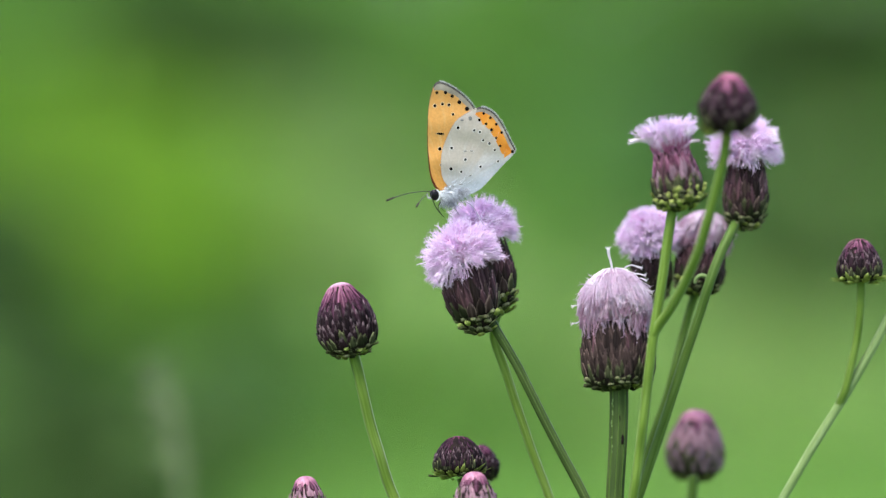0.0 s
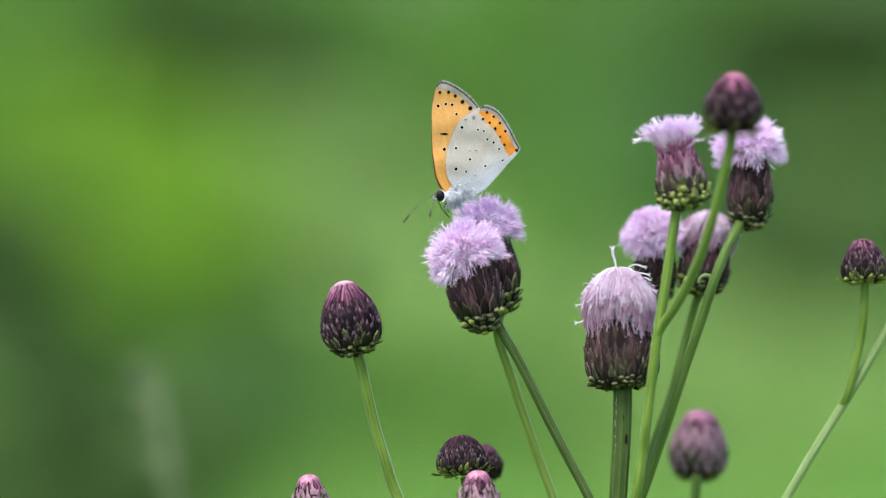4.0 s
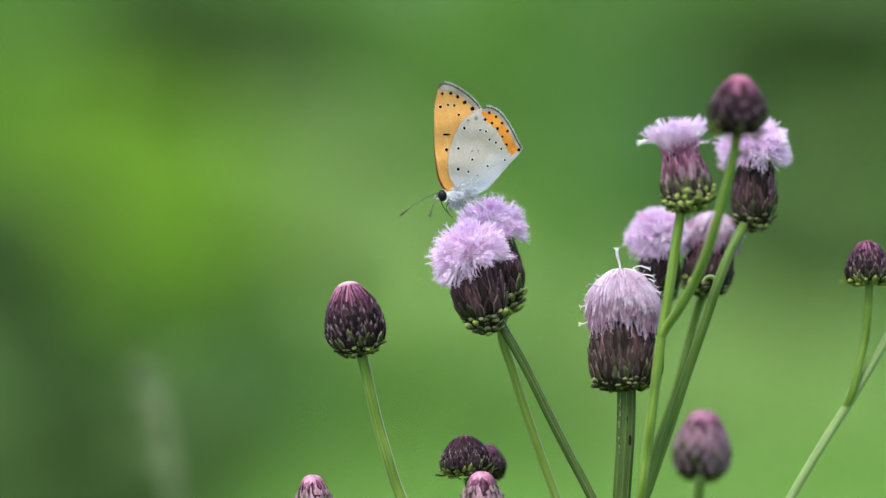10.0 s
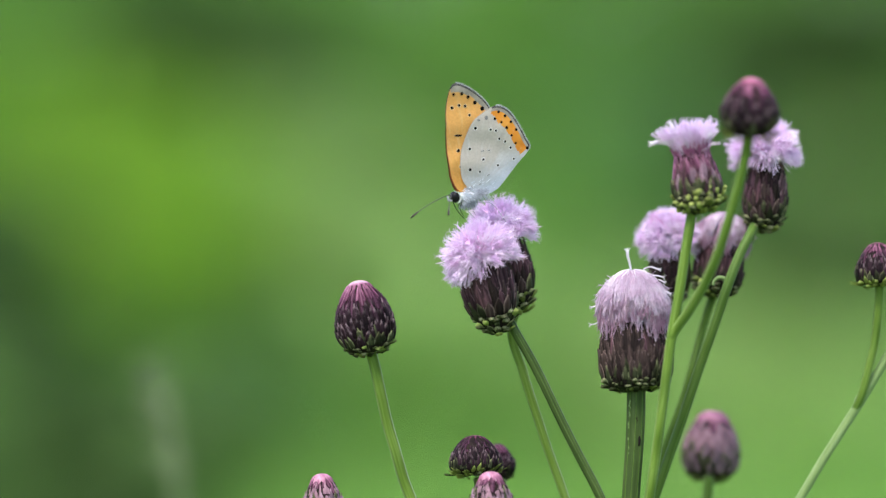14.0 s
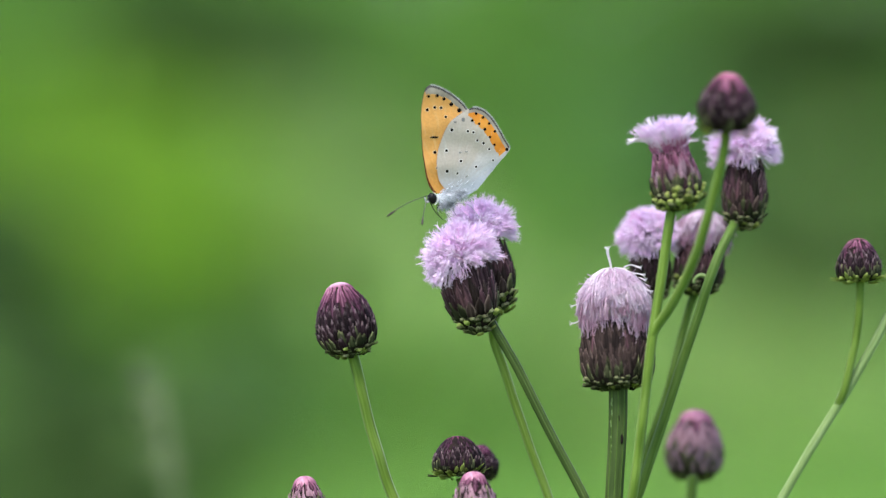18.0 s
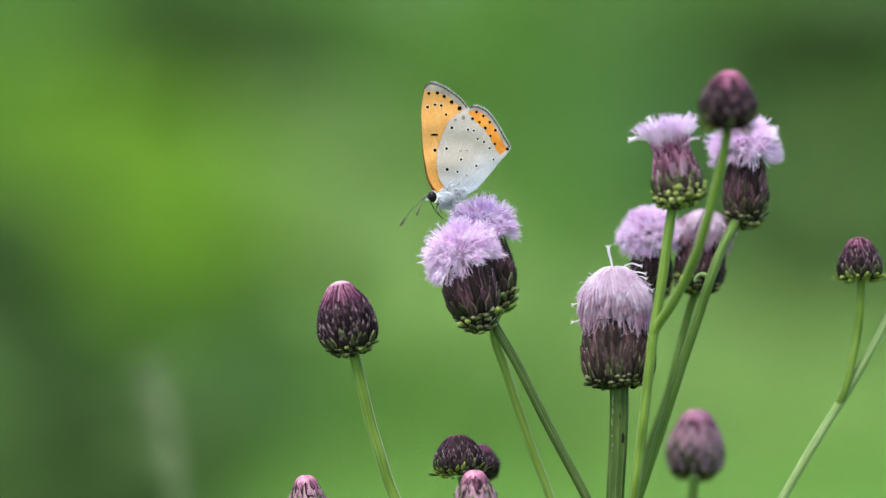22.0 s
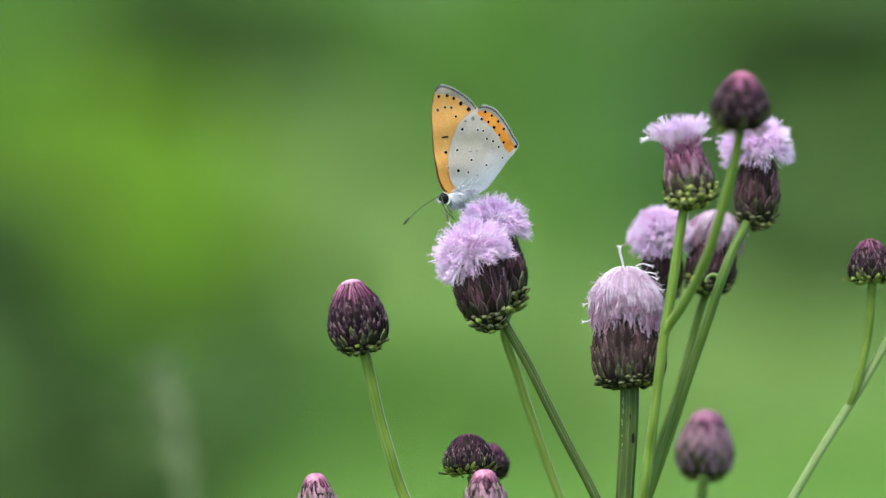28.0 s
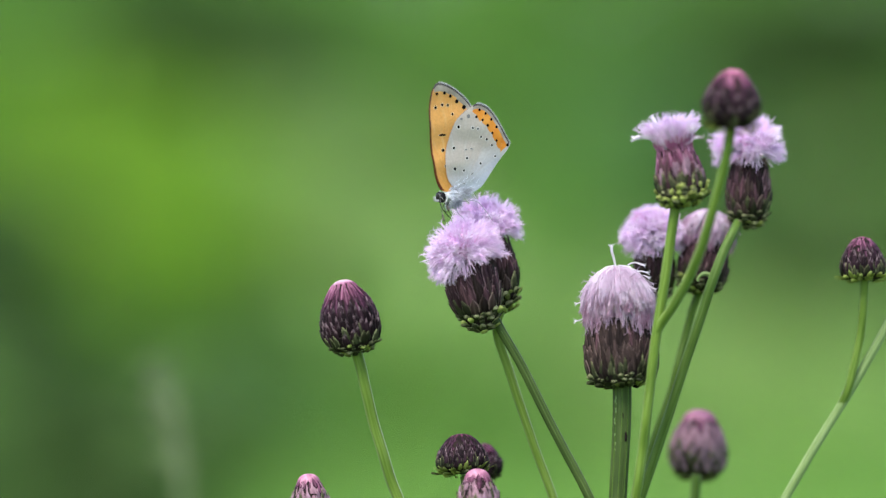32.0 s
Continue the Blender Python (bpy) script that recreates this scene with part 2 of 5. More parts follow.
def wing_material(name, root, warm, cool, pale, span, rough, through_light):
    """Scaled wing membrane: streaks that fan out from the wing's root (x, z), dust of fine scales, and a slow change from warm to cool towards the root and the inner edge."""
    m = bpy.data.materials.new(name)
    m.use_nodes = True
    N, L = m.node_tree.nodes, m.node_tree.links
    b = N["Principled BSDF"]

    def maths(op, a, c=0.0, d=0.0):
        n = N.new("ShaderNodeMath")
        n.operation = op
        for k, v in enumerate((a, c, d)):
            if isinstance(v, (int, float)):
                n.inputs[k].default_value = v
            else:
                L.new(v, n.inputs[k])
        return n.outputs[0]

    def blend(f, a, c):
        n = N.new("ShaderNodeMix")
        n.data_type = "RGBA"
        for k, v in ((0, f), (6, a), (7, c)):
            if isinstance(v, tuple):
                n.inputs[k].default_value = (*v, 1)
            else:
                L.new(v, n.inputs[k])
        return n.outputs[2]

    def ranged(value, a0, a1, b0=0.0, b1=1.0):
        mr = N.new("ShaderNodeMapRange")
        mr.interpolation_type = "SMOOTHSTEP"
        for k, v in ((1, a0), (2, a1), (3, b0), (4, b1)):
            mr.inputs[k].default_value = v
        L.new(value, mr.inputs[0])
        return mr.outputs[0]
    co, xyz = N.new("ShaderNodeTexCoord"), N.new("ShaderNodeSeparateXYZ")
    L.new(co.outputs["Object"], xyz.inputs[0])
    x, z = maths("SUBTRACT", xyz.outputs["X"], root[0]), maths("SUBTRACT", xyz.outputs["Z"], root[1])
    turn = maths("ARCTAN2", x, z)
    reach = maths("SQRT", maths("ADD", maths("MULTIPLY", x, x), maths("MULTIPLY", z, z)))
    at = N.new("ShaderNodeCombineXYZ")
    L.new(maths("MULTIPLY", turn, 9.0), at.inputs[0])
    L.new(maths("MULTIPLY", reach, 120.0), at.inputs[1])
    fan, dust = N.new("ShaderNodeTexNoise"), N.new("ShaderNodeTexNoise")
    fan.inputs["Scale"].default_value, fan.inputs["Detail"].default_value = 1.6, 4
    dust.inputs["Scale"].default_value, dust.inputs["Detail"].default_value = 2600, 3
    L.new(at.outputs[0], fan.inputs["Vector"])
    L.new(co.outputs["Object"], dust.inputs["Vector"])
    slow = maths("SUBTRACT", maths("MULTIPLY", xyz.outputs["X"], 0.5), xyz.outputs["Z"])
    col = blend(ranged(maths("ADD", slow, maths("MULTIPLY", maths("SUBTRACT", fan.outputs["Fac"], 0.5), 0.006)), *span), warm, cool)
    col = blend(maths("MULTIPLY", ranged(fan.outputs["Fac"], 0.5, 0.72), 0.55), col, pale)
    hs = N.new("ShaderNodeHueSaturation")
    L.new(ranged(dust.outputs["Fac"], 0.3, 0.7, 0.94, 1.05), hs.inputs["Value"])
    L.new(col, hs.inputs["Color"])
    L.new(hs.outputs[0], b.inputs["Base Color"])
    b.inputs["Roughness"].default_value, b.inputs["Specular IOR Level"].default_value = rough, 0.06
    bp = N.new("ShaderNodeBump")
    bp.inputs["Strength"].default_value, bp.inputs["Distance"].default_value = 0.3, 0.0001
    L.new(fan.outputs["Fac"], bp.inputs["Height"])
    L.new(bp.outputs[0], b.inputs["Normal"])
    tr, ms = N.new("ShaderNodeBsdfTranslucent"), N.new("ShaderNodeMixShader")
    ms.inputs[0].default_value = through_light
    L.new(hs.outputs[0], tr.inputs[0])
    L.new(b.outputs[0], ms.inputs[1])
    L.new(tr.outputs[0], ms.inputs[2])
    L.new(ms.outputs[0], N["Material Output"].inputs[0])
    return m


WING_ORANGE = wing_material("wing_orange", (-0.003, 0.003), (0.755, 0.385, 0.118), (0.76, 0.36, 0.085), (0.8, 0.5, 0.22), (-0.013, -0.005), 0.7, 0.2)
WING_BAND = material("wing_band", [(0.64, 0.21, 0.025), (0.76, 0.29, 0.04), (0.82, 0.39, 0.08)], 0.7, 400, bump=0.1, through_light=0.2, spec=0.15)
WING_GREY = wing_material("wing_grey", (-0.0012, 0.0026), (0.485, 0.418, 0.365), (0.47, 0.5, 0.575), (0.55, 0.52, 0.49), (-0.0095, -0.0015), 0.85, 0.08)
WING_MARGIN = material("wing_margin", [(0.22, 0.185, 0.15), (0.31, 0.265, 0.22), (0.4, 0.345, 0.29)], 0.8, 500, bump=0.1, spec=0.1)
WING_EDGE = material("wing_edge", [(0.05, 0.045, 0.045), (0.1, 0.09, 0.085)], 0.8, 600, bump=0.1, spec=0.2)
WING_RED = material("wing_red", [(0.05, 0.01, 0.005), (0.12, 0.02, 0.007), (0.19, 0.042, 0.011)], 0.6, 400, bump=0.1, spec=0.2)
FRINGE = material("wing_fringe", [(0.5, 0.5, 0.5), (0.68, 0.68, 0.68)], 0.8, 600, bump=0.0, through_light=0.4)
VEIN = material("wing_vein", [(0.46, 0.4, 0.37), (0.5, 0.44, 0.4)], 0.85, 600, bump=0.0, spec=0.06)
SPOT_BLACK = material("spot_black", [(0.004, 0.003, 0.003), (0.011, 0.008, 0.007)], 0.9, 900, bump=0.1, spec=0.02)
SPOT_RING = material("spot_ring", [(0.62, 0.58, 0.55), (0.7, 0.66, 0.63)], 0.8, 900, bump=0.0, spec=0.1)
SPOT_HALO = material("spot_halo", [(0.78, 0.52, 0.27), (0.82, 0.6, 0.38)], 0.8, 900, bump=0.0, spec=0.1)
SPOT_SMUDGE = material("spot_smudge", [(0.16, 0.15, 0.15), (0.25, 0.24, 0.24)], 0.8, 900, bump=0.0, spec=0.15)
FUR = material("fur", [(0.42, 0.44, 0.49), (0.58, 0.61, 0.66), (0.78, 0.8, 0.84)], 0.8, 500, bump=0.2, through_light=0.3, per="island", vary=0.45)
CHITIN = material("chitin", [(0.01, 0.009, 0.009), (0.03, 0.027, 0.024)], 0.5, 900, bump=0.1, spec=0.1)
EYE_BLACK = material("eye_black", [(0.005, 0.005, 0.006), (0.008, 0.007, 0.008)], 0.22, 900, bump=0.0, spec=0.16)
WHITE_SCALE = material("white_scale", [(0.6, 0.6, 0.6), (0.8, 0.8, 0.8)], 0.7, 900, bump=0.1)
CLUB_TIP = material("club_tip", [(0.012, 0.01, 0.01), (0.05, 0.028, 0.022)], 0.6, 900, bump=0.1)
LEG_GREY = material("leg_grey", [(0.16, 0.16, 0.18), (0.4, 0.4, 0.43)], 0.6, 900, bump=0.1)
BAND_GREY = material("band_grey", [(0.1, 0.1, 0.095), (0.2, 0.2, 0.19)], 0.6, 900, bump=0.0, spec=0.1)
LEAF_SUNLIT = material("leaf_sunlit", [(0.180, 0.374, 0.033), (0.245, 0.449, 0.046), (0.307, 0.486, 0.065)], 0.7, 14, bump=0.0, through_light=0.4, per="island", vary=0.3, spec=0.12)
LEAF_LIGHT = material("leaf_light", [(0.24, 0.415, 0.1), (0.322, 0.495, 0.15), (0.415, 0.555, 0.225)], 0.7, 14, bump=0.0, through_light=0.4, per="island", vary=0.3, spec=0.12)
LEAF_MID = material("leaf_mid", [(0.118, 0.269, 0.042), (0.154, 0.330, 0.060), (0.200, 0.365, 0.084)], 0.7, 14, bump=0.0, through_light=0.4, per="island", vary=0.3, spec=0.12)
LEAF_SHADED = material("leaf_shaded", [(0.054, 0.112, 0.026), (0.072, 0.140, 0.036), (0.099, 0.177, 0.052)], 0.7, 14, bump=0.0, through_light=0.3, per="island", vary=0.3, spec=0.12)
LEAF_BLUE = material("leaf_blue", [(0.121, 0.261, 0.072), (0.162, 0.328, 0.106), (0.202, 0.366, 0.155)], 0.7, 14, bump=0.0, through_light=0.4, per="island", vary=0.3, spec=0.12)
TWIG = material("twig", [(0.06, 0.07, 0.025), (0.12, 0.1, 0.05), (0.18, 0.15, 0.08)], 0.8, 60, bump=0.3)
STRAW = material("straw", [(0.13, 0.175, 0.078), (0.175, 0.22, 0.105), (0.225, 0.265, 0.145)], 0.7, 300, bump=0.1, through_light=0.3, per="island")
GRASS = material("grass_blade", [(0.145, 0.318, 0.046), (0.200, 0.392, 0.072), (0.270, 0.449, 0.130)], 0.7, 20, bump=0.0, through_light=0.4, per="island", vary=0.35, spec=0.12)
SOIL = material("meadow_ground", [(0.06, 0.1, 0.024), (0.09, 0.16, 0.032), (0.12, 0.2, 0.045)], 0.9, 22, 10, bump=0.6)

# ---- ground ----
gv, gf = [], []
edges = [-2500, -400, -60, -12, -4, 0, 4, 12, 60, 400, 2500]
for j, y in enumerate(edges):
    for i, x in enumerate(edges):
        gv.append((x, y, 0))
n = len(edges)
for j in range(n - 1):
    for i in range(n - 1):
        gf.append((j * n + i, j * n + i + 1, (j + 1) * n + i + 1, (j + 1) * n + i))
tagged(new("ground", mesh_of("ground", gv, gf, SOIL)), "green meadow soil under grass and herbs", "ground", kind="structure")


# ---- the meadow behind, far out of focus ----
def leaf_cloud(count, place, size, seed):
    """Folded pointed leaves; place(rng) gives their root and the way they point."""
    r = random.Random(seed)
    verts, faces = [], []
    for _ in range(count):
        p, d = place(r)
        d = d.normalized()
        side = d.cross(Vector((r.uniform(-1, 1), r.uniform(-1, 1), r.uniform(-0.3, 1)))).normalized()
        up = side.cross(d)
        l = size * r.uniform(0.7, 1.3)
        w = l * r.uniform(0.2, 0.3)
        o = len(verts)
        verts += [p, p + d * l * 0.45 + side * w + up * w * 0.3, p + d * l * 0.5, p + d * l * 0.45 - side * w + up * w * 0.3, p + d * l - up * l * 0.15]
        faces += [(o, o + 2, o + 1), (o, o + 3, o + 2), (o + 1, o + 2, o + 4), (o + 2, o + 3, o + 4)]
    return verts, faces


def shrub(name, label, category, centre, rx, ry, rz, leaf, count, size, seed):
    """A leafy shrub: stems from the ground and a loose uneven crown of leaves round centre."""
    r = random.Random(seed)
    base = Vector((centre.x, centre.y, 0))
    root = tagged(new(name), label, category, "leafy plants of the meadow's edge")
    root.location = base
    for k in range(7):
        a = 2 * math.pi * k / 7 + r.uniform(-0.3, 0.3)
        e = centre - base + Vector((math.cos(a) * rx * 0.6, math.sin(a) * ry * 0.6, r.uniform(-0.2, 0.6) * rz))
        s = Vector((math.cos(a) * 0.04, math.sin(a) * 0.04, -0.01))
        part("stem", mesh_of("stem", *tube(smooth_line([s, (s + e) / 2 + Vector((0, 0, 0.05)), e], 4), lambda t: 0.006 * (1 - 0.7 * t), 6), TWIG), root)
    mid = centre - base

    def place(q):
        while True:
            d = Vector((q.uniform(-1, 1), q.uniform(-1, 1), q.uniform(-1, 1)))
            if d.length < 1 and d.length > 0.3:
                break
        f = 0.78 + 0.34 * noise.noise(d.normalized() * 1.8 + Vector((seed, 0, 0)))
        p = mid + Vector((d.x * rx, d.y * ry, d.z * rz)) * f
        p.z = max(p.z, 0.02)
        return p, d + Vector((q.uniform(-1, 1), q.uniform(-1, 1), q.uniform(-0.6, 0.9)))
    part("crown", mesh_of("crown", *leaf_cloud(count, place, size, seed), leaf, smooth=False), root, kind="stuff")
    return root


for k in range(9):
    x = -1.9 + 0.47 * k
    shrub("bush", "mid-green leafy bush in the hedge behind the meadow", "bush", Vector((x, 9.5 + 0.4 * (k % 3), 0.75)), 0.62, 0.5, 0.78, [LEAF_MID, LEAF_MID, LEAF_MID, LEAF_MID, LEAF_MID, LEAF_MID, LEAF_MID, LEAF_SHADED, LEAF_SHADED][k], 1500, 0.11, 50 + k)

# Bright and dark leaf colours paint in the sunlit patches and shaded gaps.
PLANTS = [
    ("leafy herb with sunlight put into its yellow-green leaf colour", LEAF_SUNLIT, 280, 345, 4500, 0.1, 0.08, 500),
    ("leafy herb with sunlight put into its yellow-green leaf colour", LEAF_SUNLIT, 105, 300, 4300, 0.12, 0.08, 600),
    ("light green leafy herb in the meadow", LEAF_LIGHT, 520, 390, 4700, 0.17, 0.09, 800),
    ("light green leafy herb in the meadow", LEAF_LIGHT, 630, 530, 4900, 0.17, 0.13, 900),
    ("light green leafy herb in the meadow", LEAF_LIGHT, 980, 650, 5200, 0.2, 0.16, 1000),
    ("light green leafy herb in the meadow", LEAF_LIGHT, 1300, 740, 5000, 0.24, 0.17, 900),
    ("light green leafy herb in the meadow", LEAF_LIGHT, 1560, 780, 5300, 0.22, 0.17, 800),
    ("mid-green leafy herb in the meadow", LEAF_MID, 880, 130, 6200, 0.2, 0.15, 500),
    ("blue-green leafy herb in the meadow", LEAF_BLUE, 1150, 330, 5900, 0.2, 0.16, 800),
    ("leafy herb with sunlight put into its yellow-green leaf colour", LEAF_SUNLIT, 290, 465, 4200, 0.08, 0.09, 500),
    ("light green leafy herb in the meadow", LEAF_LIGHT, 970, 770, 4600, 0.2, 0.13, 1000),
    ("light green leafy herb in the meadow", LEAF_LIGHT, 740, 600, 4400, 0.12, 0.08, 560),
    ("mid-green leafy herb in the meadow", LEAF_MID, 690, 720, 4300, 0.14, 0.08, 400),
    ("dense green shrub with shade put into its dark leaf colour", LEAF_SHADED, 500, 150, 5200, 0.12, 0.08, 520),
    ("dense green shrub with shade put into its dark leaf colour", LEAF_SHADED, 340, 75, 5200, 0.18, 0.09, 1000),
    ("dense green shrub with shade put into its dark leaf colour", LEAF_SHADED, 8, 462, 3700, 0.05, 0.07, 285),
    ("dense green shrub with shade put into its dark leaf colour", LEAF_SHADED, 200, 812, 1700, 0.05, 0.03, 250),
    ("dense green shrub with shade put into its dark leaf colour", LEAF_SHADED, 1450, 75, 5600, 0.22, 0.1, 750),
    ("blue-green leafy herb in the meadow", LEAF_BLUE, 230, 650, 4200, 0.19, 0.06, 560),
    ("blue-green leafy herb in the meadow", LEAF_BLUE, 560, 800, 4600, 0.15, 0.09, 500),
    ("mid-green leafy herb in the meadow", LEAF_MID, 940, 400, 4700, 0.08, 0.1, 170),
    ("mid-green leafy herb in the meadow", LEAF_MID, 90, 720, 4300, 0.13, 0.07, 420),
    ("dense green shrub with shade put into its dark leaf colour", LEAF_SHADED, 1490, 440, 5000, 0.1, 0.06, 300),
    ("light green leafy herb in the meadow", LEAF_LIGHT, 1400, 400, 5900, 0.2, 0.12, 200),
    ("dense green shrub with shade put into its dark leaf colour", LEAF_SHADED, 45, 560, 3900, 0.05, 0.05, 130),
    ("dense green shrub with shade put into its dark leaf colour", LEAF_SHADED, 30, 860, 2600, 0.06, 0.035, 130),
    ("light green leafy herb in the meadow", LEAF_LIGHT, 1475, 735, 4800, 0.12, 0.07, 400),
    ("dense green shrub with shade put into its dark leaf colour", LEAF_SHADED, 520, 205, 5600, 0.1, 0.06, 320),
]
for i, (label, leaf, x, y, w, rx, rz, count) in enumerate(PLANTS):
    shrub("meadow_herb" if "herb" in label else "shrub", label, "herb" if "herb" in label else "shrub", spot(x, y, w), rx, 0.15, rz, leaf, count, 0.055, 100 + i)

# Meadow grass between the thistles and the hedge
r2 = random.Random(5)
mv, mf = [], []
for k in range(40000):
    near = k >= 9000
    y = r2.gauss(1.0, 3.0) if near else r2.uniform(1.6, 9.0)
    x = r2.gauss(0, 2.6) if near else r2.gauss(0, 0.26) * (1.2 + 0.4 * y)
    h = r2.uniform(0.06, 0.17) if near else r2.uniform(0.12, 0.3)
    a = r2.uniform(0, 6.28)
    lean = Vector((math.cos(a), math.sin(a), 0)) * h * r2.uniform(0.1, 0.5)
    side = Vector((-math.sin(a), math.cos(a), 0)) * 0.004
    p = Vector((x, y, 0))
    o = len(mv)
    mv += [p - side, p + side, p + lean * 0.3 + Vector((0, 0, h * 0.6)) + side * 0.8, p + lean * 0.3 + Vector((0, 0, h * 0.6)) - side * 0.8, p + lean + Vector((0, 0, h))]
    mf += [(o, o + 1, o + 2, o + 3), (o + 3, o + 2, o + 4)]
tagged(new("meadow_grass", mesh_of("meadow_grass", mv, mf, GRASS, smooth=False)), "green meadow grass round and behind the thistles", "grass", kind="stuff")

# A pale dry grass stalk behind the thistles, blurred by the lens
pale = tagged(new("grass_stalk"), "pale dry grass stalk with a seed head", "grass")
top = spot(262, 645, 220)
knee = spot(316, 850, 220)
pale.location = (knee.x + 0.03, top.y, 0)
culm = [Vector((0, 0, -0.01)), Vector((-0.006, 0, 0.17)), knee - pale.location, (knee + top) / 2 - pale.location + Vector((0.0006, 0, 0)), top - pale.location]
part("culm", mesh_of("culm", *tube(smooth_line(culm, 8), lambda t: 0.0013 * (1.2 - 0.7 * t), 8), STRAW), pale)
axis0 = top - pale.location


def seed_place(q):
    t = q.uniform(0, 1)
    a = q.uniform(0, 6.28)
    return axis0 + Vector((0.0055 * t + math.cos(a) * 0.0018, math.sin(a) * 0.0018, -0.027 * t)), Vector((math.cos(a) * 0.5, math.sin(a) * 0.5, 1))


part("seed_head", mesh_of("seed_head", *leaf_cloud(30, seed_place, 0.004, 3), STRAW, smooth=False), pale, kind="stuff")

# ---- thistles ----
PROFILES = {
    "bud": ([0, 0.06, 0.16, 0.3, 0.45, 0.6, 0.75, 0.88, 1.0], [0.45, 0.72, 0.89, 0.98, 1.0, 0.94, 0.8, 0.59, 0.34]),
    "flower": ([0, 0.06, 0.15, 0.3, 0.45, 0.7, 0.9, 1.0], [0.44, 0.72, 0.88, 0.98, 1.0, 0.93, 0.83, 0.75]),
    "barrel": ([0, 0.05, 0.14, 0.35, 0.6, 0.9, 1.0], [0.5, 0.84, 0.96, 1.0, 0.97, 0.86, 0.78]),
    "goblet": ([0, 0.06, 0.15, 0.3, 0.45, 0.6, 0.9, 1.0], [0.36, 0.54, 0.72, 0.9, 0.98, 1.0, 0.9, 0.8]),
    "neck": ([0, 0.07, 0.22, 0.5, 0.75, 0.9, 1.0], [0.5, 0.86, 1.0, 0.92, 0.74, 0.62, 0.56]),
    "dome": ([0, 0.06, 0.2, 0.45, 0.7, 0.85, 0.94, 1.0], [0.55, 0.85, 1.0, 0.95, 0.8, 0.6, 0.44, 0.3]),
}


def bract_mesh(name, mat, rows, bulge):
    """A scale one wide and one long, keeled and arched over its core; rows: share of length, width, height."""
    verts, faces = [], []
    for y, w, h in rows:
        for x, k in ((-0.5, -0.3), (-0.27, bulge), (0.0, 1.0), (0.27, bulge), (0.5, -0.3)):
            verts.append((x * w, y, h * k))
    for i in range(len(rows) - 1):
        for k in range(4):
            faces.append((i * 5 + k, i * 5 + k + 1, (i + 1) * 5 + k + 1, (i + 1) * 5 + k))
    return mesh_of(name, verts, faces, mat)


LANCE = [(0.0, 0.8, 0.1), (0.3, 1.0, 0.26), (0.52, 0.94, 0.34), (0.74, 0.64, 0.33), (0.92, 0.24, 0.28), (1.06, 0.03, 0.34)]
KNOB = [(0.0, 0.7, 0.2), (0.35, 0.95, 0.5), (0.65, 1.0, 0.72), (0.86, 0.74, 0.8), (0.98, 0.36, 0.7), (1.05, 0.06, 0.5)]
BRACTS = {k: bract_mesh("bract_" + k, m, LANCE, 0.66) for k, m in (("dark", BRACT_DARK), ("purple", BRACT_PURPLE), ("pink", BRACT_PINK), ("bud", BRACT_BUD), ("plum", BRACT_PLUM), ("leaf", BRACT_GREEN), ("flare", BRACT_LIME), ("mauve", BRACT_MAUVE), ("blush", BRACT_BLUSH))}
BRACTS |= {k: bract_mesh("bract_" + k, m, KNOB, 0.78) for k, m in (("green", BRACT_GREEN), ("lime", BRACT_LIME))}


def floret(groups, line, th, q, lobes=True):
    """One thread of a floret, with two small split lobes at its end."""
    groups.append(tube(line, lambda t: th * (0.8 + 0.35 * t), 3, caps=False))
    if lobes:
        end, way = line[-1], (line[-1] - line[-2]).normalized()
        side = way.cross(Vector((q.uniform(-1, 1), q.uniform(-1, 1), q.uniform(-1, 1)))).normalized()
        for sg in (-1, 1):
            lob = [end, end + (way * 0.5 + side * 0.28 * sg) * MM * 0.6, end + (way * 0.8 + side * 0.7 * sg) * MM * 0.75]
            groups.append(tube(lob, lambda t: th * (0.8 - 0.55 * t), 3, caps=False))


def tuft(count, r0, z0, length, alpha, curl, droop, seed, thick=0.08):
    """A brush of florets from a disc of radius r0 at height z0 (mm, in the head's space), spread up to alpha degrees from the axis."""
    q = random.Random(seed)
    groups = []
    low = math.cos(radians(alpha))

    def way_of():
        al = math.acos(q.uniform(low, 1)) * q.uniform(0.9, 1.08)
        f = q.uniform(0, 2 * math.pi)
        return Vector((math.cos(f) * math.sin(al), math.sin(f) * math.sin(al), math.cos(al)))
    clumps = [way_of() for _ in range(max(3, count // 26))]
    reach = [q.uniform(0.84, 1.08) for _ in clumps]
    for _ in range(count):
        d0 = way_of()
        k = max(range(len(clumps)), key=lambda i: clumps[i].dot(d0))
        al = d0.angle(Vector((0, 0, 1)))
        rho = al / radians(alpha)
        rad = Vector((d0.x, d0.y, 0)).normalized()
        p0 = rad * (rho * r0) + Vector((0, 0, z0))
        l = length * q.uniform(0.74, 1.06) * reach[k]
        pull = (clumps[k] - d0) * q.uniform(0.12, 0.68)
        wob = Vector((q.uniform(-1, 1), q.uniform(-1, 1), q.uniform(-1, 1))) * 0.13
        c, s = curl * rho * q.uniform(0.3, 1.5), droop * q.uniform(0.3, 1.5)
        line = [(p0 + (d0 * t + pull * (t ** 1.5) + rad * (c * t * t) + Vector((0, 0, -s * t * t)) + wob * math.sin(t * 5)) * l) * MM for t in (0, 0.2, 0.4, 0.6, 0.8, 1)]
        floret(groups, line, thick * MM * q.uniform(0.75, 1.3), q)
    return merge(*groups)


